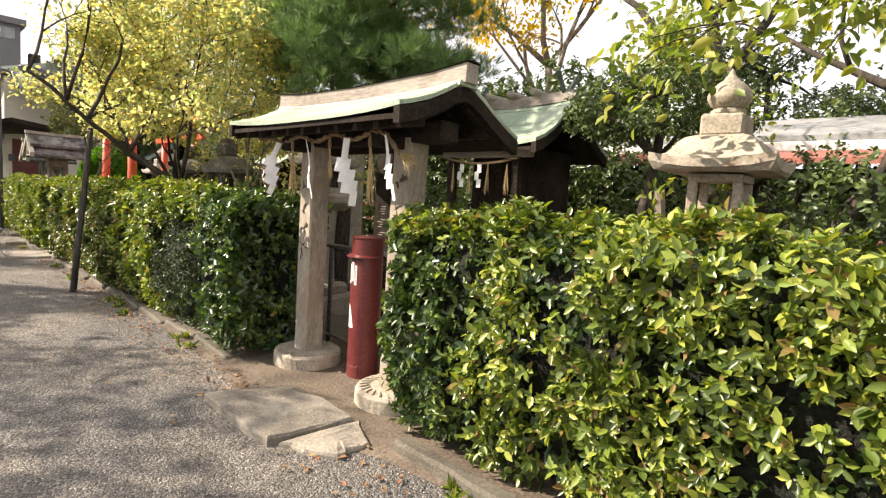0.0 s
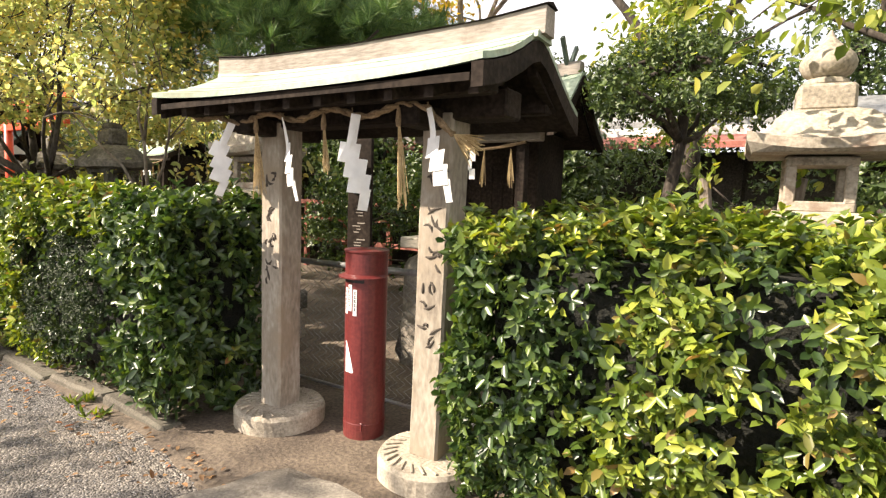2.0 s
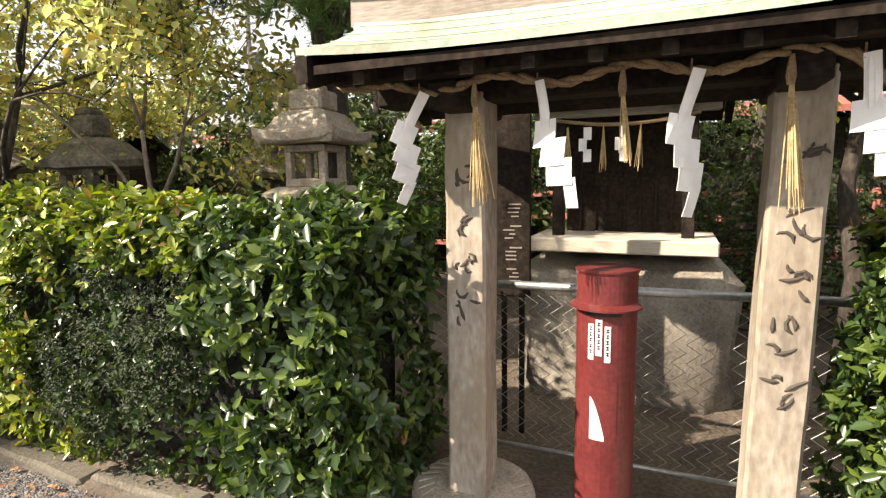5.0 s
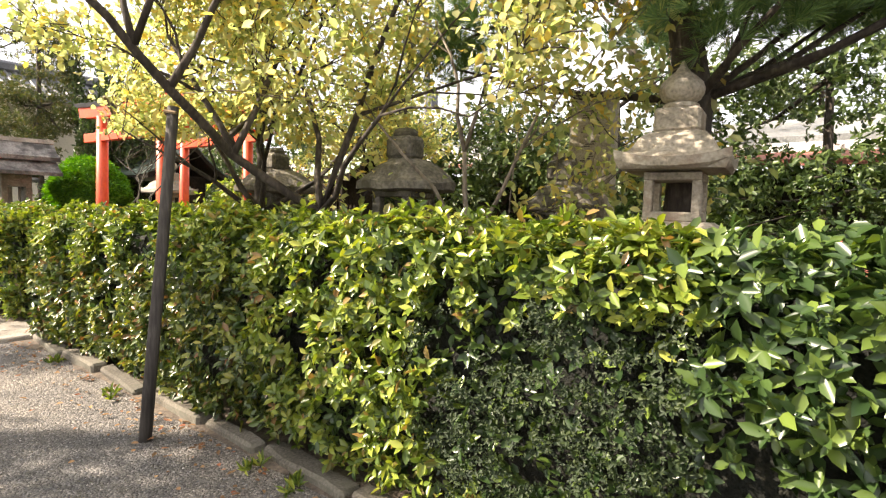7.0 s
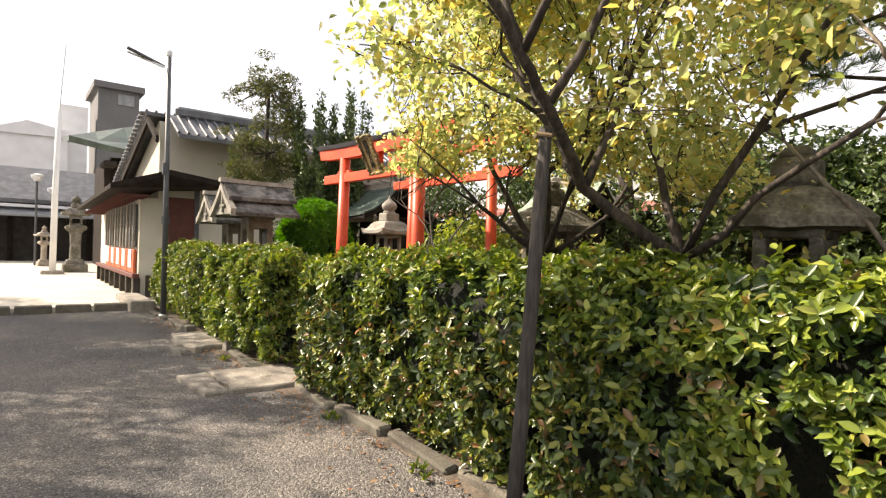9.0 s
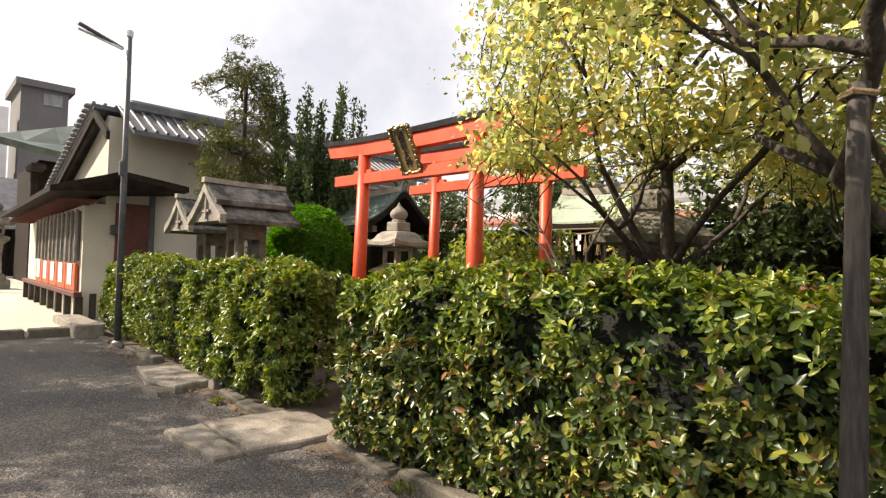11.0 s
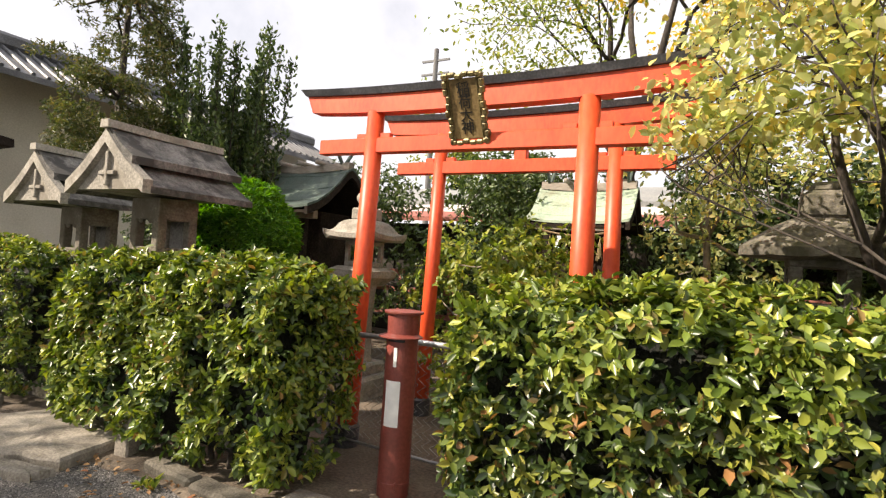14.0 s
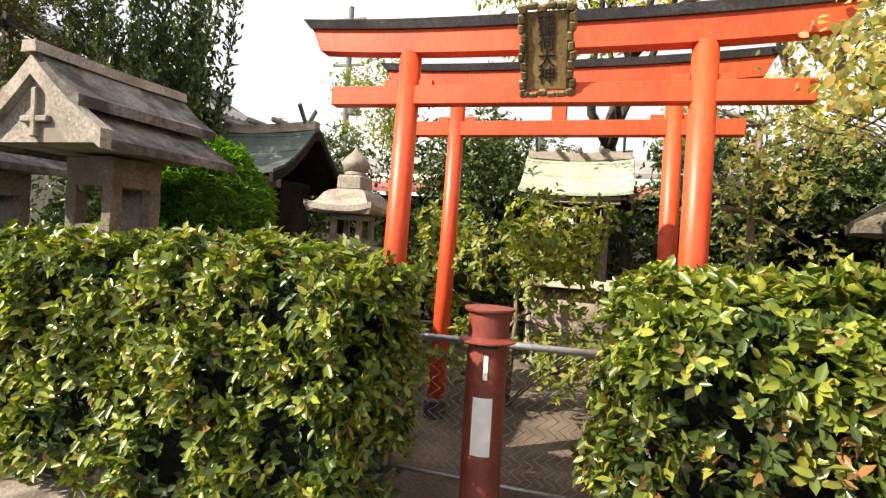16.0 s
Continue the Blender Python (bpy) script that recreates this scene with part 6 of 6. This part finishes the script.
clumped("small yellow-green maple shrub beside the torii", (-10.15, 5.2, 0), blobs, 23, LEAF_YELLOW, 0.05, 90, category="shrub", name="shrub", bark=GREY_BARK, trunk=[(0, 0, 0), (0.05, 0, 0.8), (0, 0, 1.8), (0.03, 0, 2.5)], trunk_r=0.045)
tree("tall light green cherry tree behind the torii", (-11.1, 8.0, 0),
     [(2, (0.6, -0.2, 0.8), 2.2, 0.07), (2, (-0.6, -0.2, 0.8), 2.2, 0.07), (3, (0.2, -0.4, 1), 2.0, 0.06), (3, (-0.4, 0.2, 1), 2.0, 0.06), (3, (0.7, 0.1, 0.7), 2.0, 0.05), (2, (0.1, -0.8, 0.6), 1.9, 0.05)],
     61, LEAF_LIGHT, 0.06, 17, BARK, [(0, 0, 0), (-0.1, 0, 1.4), (-0.2, 0, 2.8), (0, 0, 4.0)], 3, 0.45, 0.18, 0.4, 0.7, 0.16)
tree("tall autumn tree with golden leaves beyond the pine", (-7.6, 11.5, 0),
     [(2, (0.5, 0, 1), 2.6, 0.09), (2, (-0.5, 0, 1), 2.6, 0.09), (3, (0.2, -0.4, 1), 2.4, 0.08), (3, (-0.6, -0.2, 0.8), 2.4, 0.08), (3, (0.7, 0, 0.7), 2.4, 0.07)],
     71, LEAF_GOLD, 0.13, 11, GREY_BARK, [(0, 0, 0), (0, 0, 1.6), (0.1, 0, 3.2), (0, 0, 4.8)], 3, 0.6, 0.22, 0.1, 0.7, 0.17)

# dense evergreens closing the view behind the garden
rr = np.random.default_rng(77)
for k, (x, y, h) in enumerate(((-13.2, 8.4, 3.0), (-9.4, 8.3, 3.1), (1.5, 8.0, 3.4), (-4.9, 8.2, 3.5), (-7.4, 8.3, 3.4), (-0.4, 11.8, 4.6), (-5.2, 12.2, 4.4), (-10.2, 12.0, 3.3), (-13.2, 11.6, 3.6), (-3.2, 12.8, 4.8))):
    blobs = []
    for q in range(34):
        z = rr.uniform(0.5, h)
        w = 1.6 * math.sin(math.pi * min(0.9, 0.25 + 0.6 * z / h))
        blobs.append((rr.uniform(-w, w), rr.uniform(-0.6, 0.6), z, rr.uniform(0.35, 0.6), 0.8))
    clumped("dense evergreen tree closing the garden's far side", (x, y, 0), blobs, 200 + k, LEAF_EVER, 0.085, 70, BARK, [(0, 0, 0), (0.05, 0, h * 0.5), (0, 0, h * 0.9)], 0.09)

# clipped round thuja
t = thing("round_shrub", "bright green clipped ball-shaped thuja", "shrub", (-14.45, 4.03, 0))
rng = np.random.default_rng(33)
n = 5200
q = unit(rng.normal(size=(n, 3)))
q[:, 2] = np.abs(q[:, 2]) * np.where(rng.uniform(size=n) < 0.7, 1, -1)
r = 0.53 * (1 + 0.10 * fnoise(q * 1.0, 2.5) + rng.normal(0, 0.03, n))
P = q * r[:, None] * np.array([1.0, 1.0, 1.15]) + np.array([0, 0, 1.50])
A, D, M = rosettes(P, unit(q * 0.8 + np.array([0, 0, 0.9]) + rng.normal(0, 0.25, q.shape)), 5, 0.5, rng)
leaves("sprays", A, D, M, rng.uniform(0.05, 0.10, len(A)), 0.014, LEAF_THUJA, t)
# heart of the ball, its inner shade put into the near-black colour
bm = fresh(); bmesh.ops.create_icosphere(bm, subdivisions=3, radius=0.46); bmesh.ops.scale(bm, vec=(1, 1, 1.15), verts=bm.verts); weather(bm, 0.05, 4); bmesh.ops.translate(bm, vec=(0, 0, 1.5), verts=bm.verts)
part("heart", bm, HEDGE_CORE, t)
bm = fresh(); tube(bm, [(0, 0, 0), (0, 0, 1.2)], 0.06, 8); part("stem", bm, BARK, t)

# dark shrubs behind the stone shrines
rr = np.random.default_rng(43)
blobs = [(rr.uniform(-0.75, 0.75), rr.uniform(-0.4, 0.4), rr.uniform(0.4, 1.65), rr.uniform(0.24, 0.38), 0.85) for k in range(22)]
clumped("dark evergreen shrub crowding the stone shrines", (-15.75, 4.15, 0), blobs, 47, LEAF_DEEP, 0.055, 130, category="shrub", name="shrub")
# conifer and slender shrub by the office
blobs = []
rr = np.random.default_rng(44)
for k in range(150):
    q = Vector(rr.normal(0, 1, 3)).normalized() * rr.uniform(0.25, 1) ** 0.5
    blobs.append((q.x * 0.85 * (1 - 0.6 * max(q.z, 0)), q.y * 0.8, 3.7 + q.z * 1.5, rr.uniform(0.09, 0.19), 0.5))
for k in range(22):
    blobs.append((rr.uniform(-0.9, 0.6), rr.uniform(-0.8, 0.2), rr.uniform(2.0, 2.9), rr.uniform(0.12, 0.22), 0.5))
clumped("loose bronze-green conifer beside the office", (-16.7, 4.0, 0), blobs, 45, leaf_material("bronze_conifer", [(0.035, 0.05, 0.016), (0.06, 0.08, 0.022), (0.10, 0.115, 0.03), (0.15, 0.12, 0.04)], 0.5, 0.3), 0.055, 230, BARK, [(0, 0, 0), (0.05, 0, 1.6), (0, 0, 3.2), (0.05, 0, 4.6)], 0.07, 0.3, "conifer")
ts = thing("upright_shrub", "dark upright shrub with long bare shoots", "shrub", (-16.2, 5.2, 0))
P = []
rng = np.random.default_rng(46)
for k in range(64):
    bm = fresh()
    a = rng.uniform(0, 6.28); rr0 = rng.uniform(0.05, 0.5); h = rng.uniform(2.4, 4.5)
    b0 = Vector((rr0 * math.cos(a), rr0 * math.sin(a), 0)); b1 = Vector((rr0 * 1.9 * math.cos(a), rr0 * 1.9 * math.sin(a), h))
    tube(bm, [b0, b0.lerp(b1, 0.5), b1], [0.018, 0.012, 0.004], 5); part("shoot", bm, BARK, ts)
    m = int(h * 120)
    f = rng.uniform(0.15, 1, m)
    P.append(np.array([list(b0.lerp(b1, float(g))) for g in f]) + rng.normal(0, 0.04, (m, 3)))
P = np.concatenate(P)
leaves("leaves", P, unit(np.array([0, 0, 0.8]) + rng.normal(0, 0.6, P.shape)), unit(rng.normal(size=P.shape)), 0.08, 0.034, LEAF_EVER, ts)
blobs = [(rr.uniform(-3.4, 3.4), rr.uniform(-0.6, 0.6), rr.uniform(0.5, 2.95), rr.uniform(0.35, 0.6), 0.8) for k in range(50)]
clumped("broad clipped evergreen screen behind the dark shrine", (-14.6, 7.6, 0), blobs, 47, LEAF_EVER, 0.07, 80, category="shrub", name="shrub")
tree("small tree with light leaves beyond the shed", (-16.6, 13.5, 0), [(1, (0.4, 0, 1), 1.6, 0.06), (1, (-0.4, 0, 1), 1.6, 0.06), (2, (0, -0.4, 1), 1.5, 0.05)], 81, LEAF_LIGHT, 0.12, 6, BARK, [(0, 0, 0), (0, 0, 2), (0, 0, 3.2)], 3, 0.5, 0.16, 0.1, 0.7, 0.1)

# trees across the path that shade the gravel
for k, (x, y, h) in enumerate(((-8.9, -4.9, 0), (-13.4, -5.2, 0), (-17.4, -5.0, 0), (-21.5, -5.0, 0.9), (-20.4, -6.0, 0.5), (-24.6, -6.0, 1.5))):
    tree("tall broadleaf tree on the far side of the path", (x, y, 0),
         [(2, (0.6, 0.2, 0.6), 1.5, 0.08), (2, (-0.6, 0.1, 0.6), 1.5, 0.08), (3, (0.2, 0.6, 0.6), 1.4, 0.07), (3, (-0.2, -0.6, 0.7), 1.4, 0.07), (3, (0.5, -0.3, 0.7), 1.4, 0.06), (3, (-0.5, 0.4, 0.7), 1.4, 0.06)],
         90 + k, LEAF_LIGHT, 0.13, 3 if k == 0 else 5, BARK, [(0, 0, 0), (0, 0, 1.8 + h * 0.5), (0, 0, 3.2 + h), (0.1, 0, 4.0 + h)], 3, 0.55, 0.2, 0.1, 0.75, 0.18)

# unseen high crown, added only to throw shade on the long hedge
rr = np.random.default_rng(301)
blobs = [(rr.uniform(-0.6, 0.6), rr.uniform(-0.7, 0.7), 9.1 + rr.uniform(-0.45, 0.5), rr.uniform(0.3, 0.45), 0.8) for q in range(12)]
clumped("unseen tall tree added to shade the long hedge", (-15.6, -4.9, 0), blobs, 311, LEAF_LIGHT, 0.14, 26, BARK, [(0, 0, 0), (0.1, 0, 3), (-0.1, 0, 6), (0, 0, 8.4), (0, 0, 9.4)], 0.2)

# fallen leaves along the kerb
rng = np.random.default_rng(55)
n = 900
P = np.stack([rng.uniform(-17, 1, n), 2.28 - np.abs(rng.normal(0, 0.22, n)), rng.uniform(0.012, 0.03, n)], 1)
fallen = leaves("fallen_leaves", P, np.stack([rng.normal(size=n), rng.normal(size=n), rng.normal(0, 0.15, n)], 1), unit(np.array([0, 0, 1]) + rng.normal(0, 0.25, (n, 3))), rng.uniform(0.02, 0.055, n), 0.022, LEAF_DRY, None)
tagged(fallen, "dry brown leaves scattered along the kerb", "fallen leaves", kind="stuff")

# loose pebbles on the gravel and weeds at the kerb
def pebbles(n, x0, x1, y0, y1, seed):
    rng = np.random.default_rng(seed)
    c = np.stack([rng.uniform(x0, x1, n), rng.uniform(y0, y1, n), np.full(n, 0.003)], 1)
    r = rng.uniform(0.003, 0.008, n)
    base = np.array([[1, 0, 0], [0, 1, 0], [-1, 0, 0], [0, -1, 0], [0, 0, 0.75], [0, 0, -0.6]], float)
    a = rng.uniform(0, 6.28, n)
    rot = np.stack([np.cos(a), np.sin(a)], 1)
    v = np.repeat(base[None], n, 0) * r[:, None, None] * rng.uniform(0.7, 1.3, (n, 6, 3))
    vx = v[:, :, 0] * rot[:, :1] - v[:, :, 1] * rot[:, 1:]
    vy = v[:, :, 0] * rot[:, 1:] + v[:, :, 1] * rot[:, :1]
    co = np.stack([vx, vy, v[:, :, 2]], 2) + c[:, None, :]
    tri = np.array([[0, 1, 4], [1, 2, 4], [2, 3, 4], [3, 0, 4], [1, 0, 5], [2, 1, 5], [3, 2, 5], [0, 3, 5]])
    f = (np.arange(n)[:, None, None] * 6 + tri[None]).reshape(-1, 3)
    me = bpy.data.meshes.new("pebbles")
    me.from_pydata(co.reshape(-1, 3).tolist(), [], f.tolist())
    m, nn, ll, b = material("pebble")
    g = nn.new("ShaderNodeNewGeometry")
    ll.new(ramp(nn, ll, g.outputs["Random Per Island"], [(0.0, (0.10, 0.10, 0.105)), (0.5, (0.24, 0.235, 0.23)), (0.85, (0.30, 0.285, 0.26)), (1.0, (0.48, 0.45, 0.41))]), b.inputs["Base Color"])
    b.inputs["Roughness"].default_value = 0.85
    me.materials.append(m)
    return tagged(new("pebbles", me), "small grey and pale pebbles strewn over the gravel", "pebbles", kind="stuff")


pebbles(9000, -16.5, 1.5, 0.3, 2.3, 61)
rng = np.random.default_rng(62)
P, D = [], []
for x, y in ((-4.75, 2.26), (-5.05, 2.30), (-6.35, 2.22), (-6.75, 2.18), (-7.1, 2.24), (-8.9, 2.2), (-10.2, 2.22), (-1.6, 2.36), (-12.9, 2.2)):
    for k in range(4):
        q = np.array([x, y, 0.0]) + rng.normal(0, 0.05, 3) * np.array([1, 1, 0])
        m = int(rng.integers(6, 11))
        P.append(np.tile(q, (m, 1)) + np.array([0, 0, 0.01]))
        D.append(unit(rng.normal(0, 0.6, (m, 3)) + np.array([0, -0.2, 0.8])))
P, D = np.concatenate(P), np.concatenate(D)
weeds = leaves("weeds", P, D, unit(rng.normal(0, 0.4, P.shape) + np.array([0, -0.5, 0.6])), rng.uniform(0.04, 0.10, len(P)), 0.014, LEAF_HEDGE, None)
tagged(weeds, "light green weeds sprouting along the kerb", "weeds", kind="stuff")
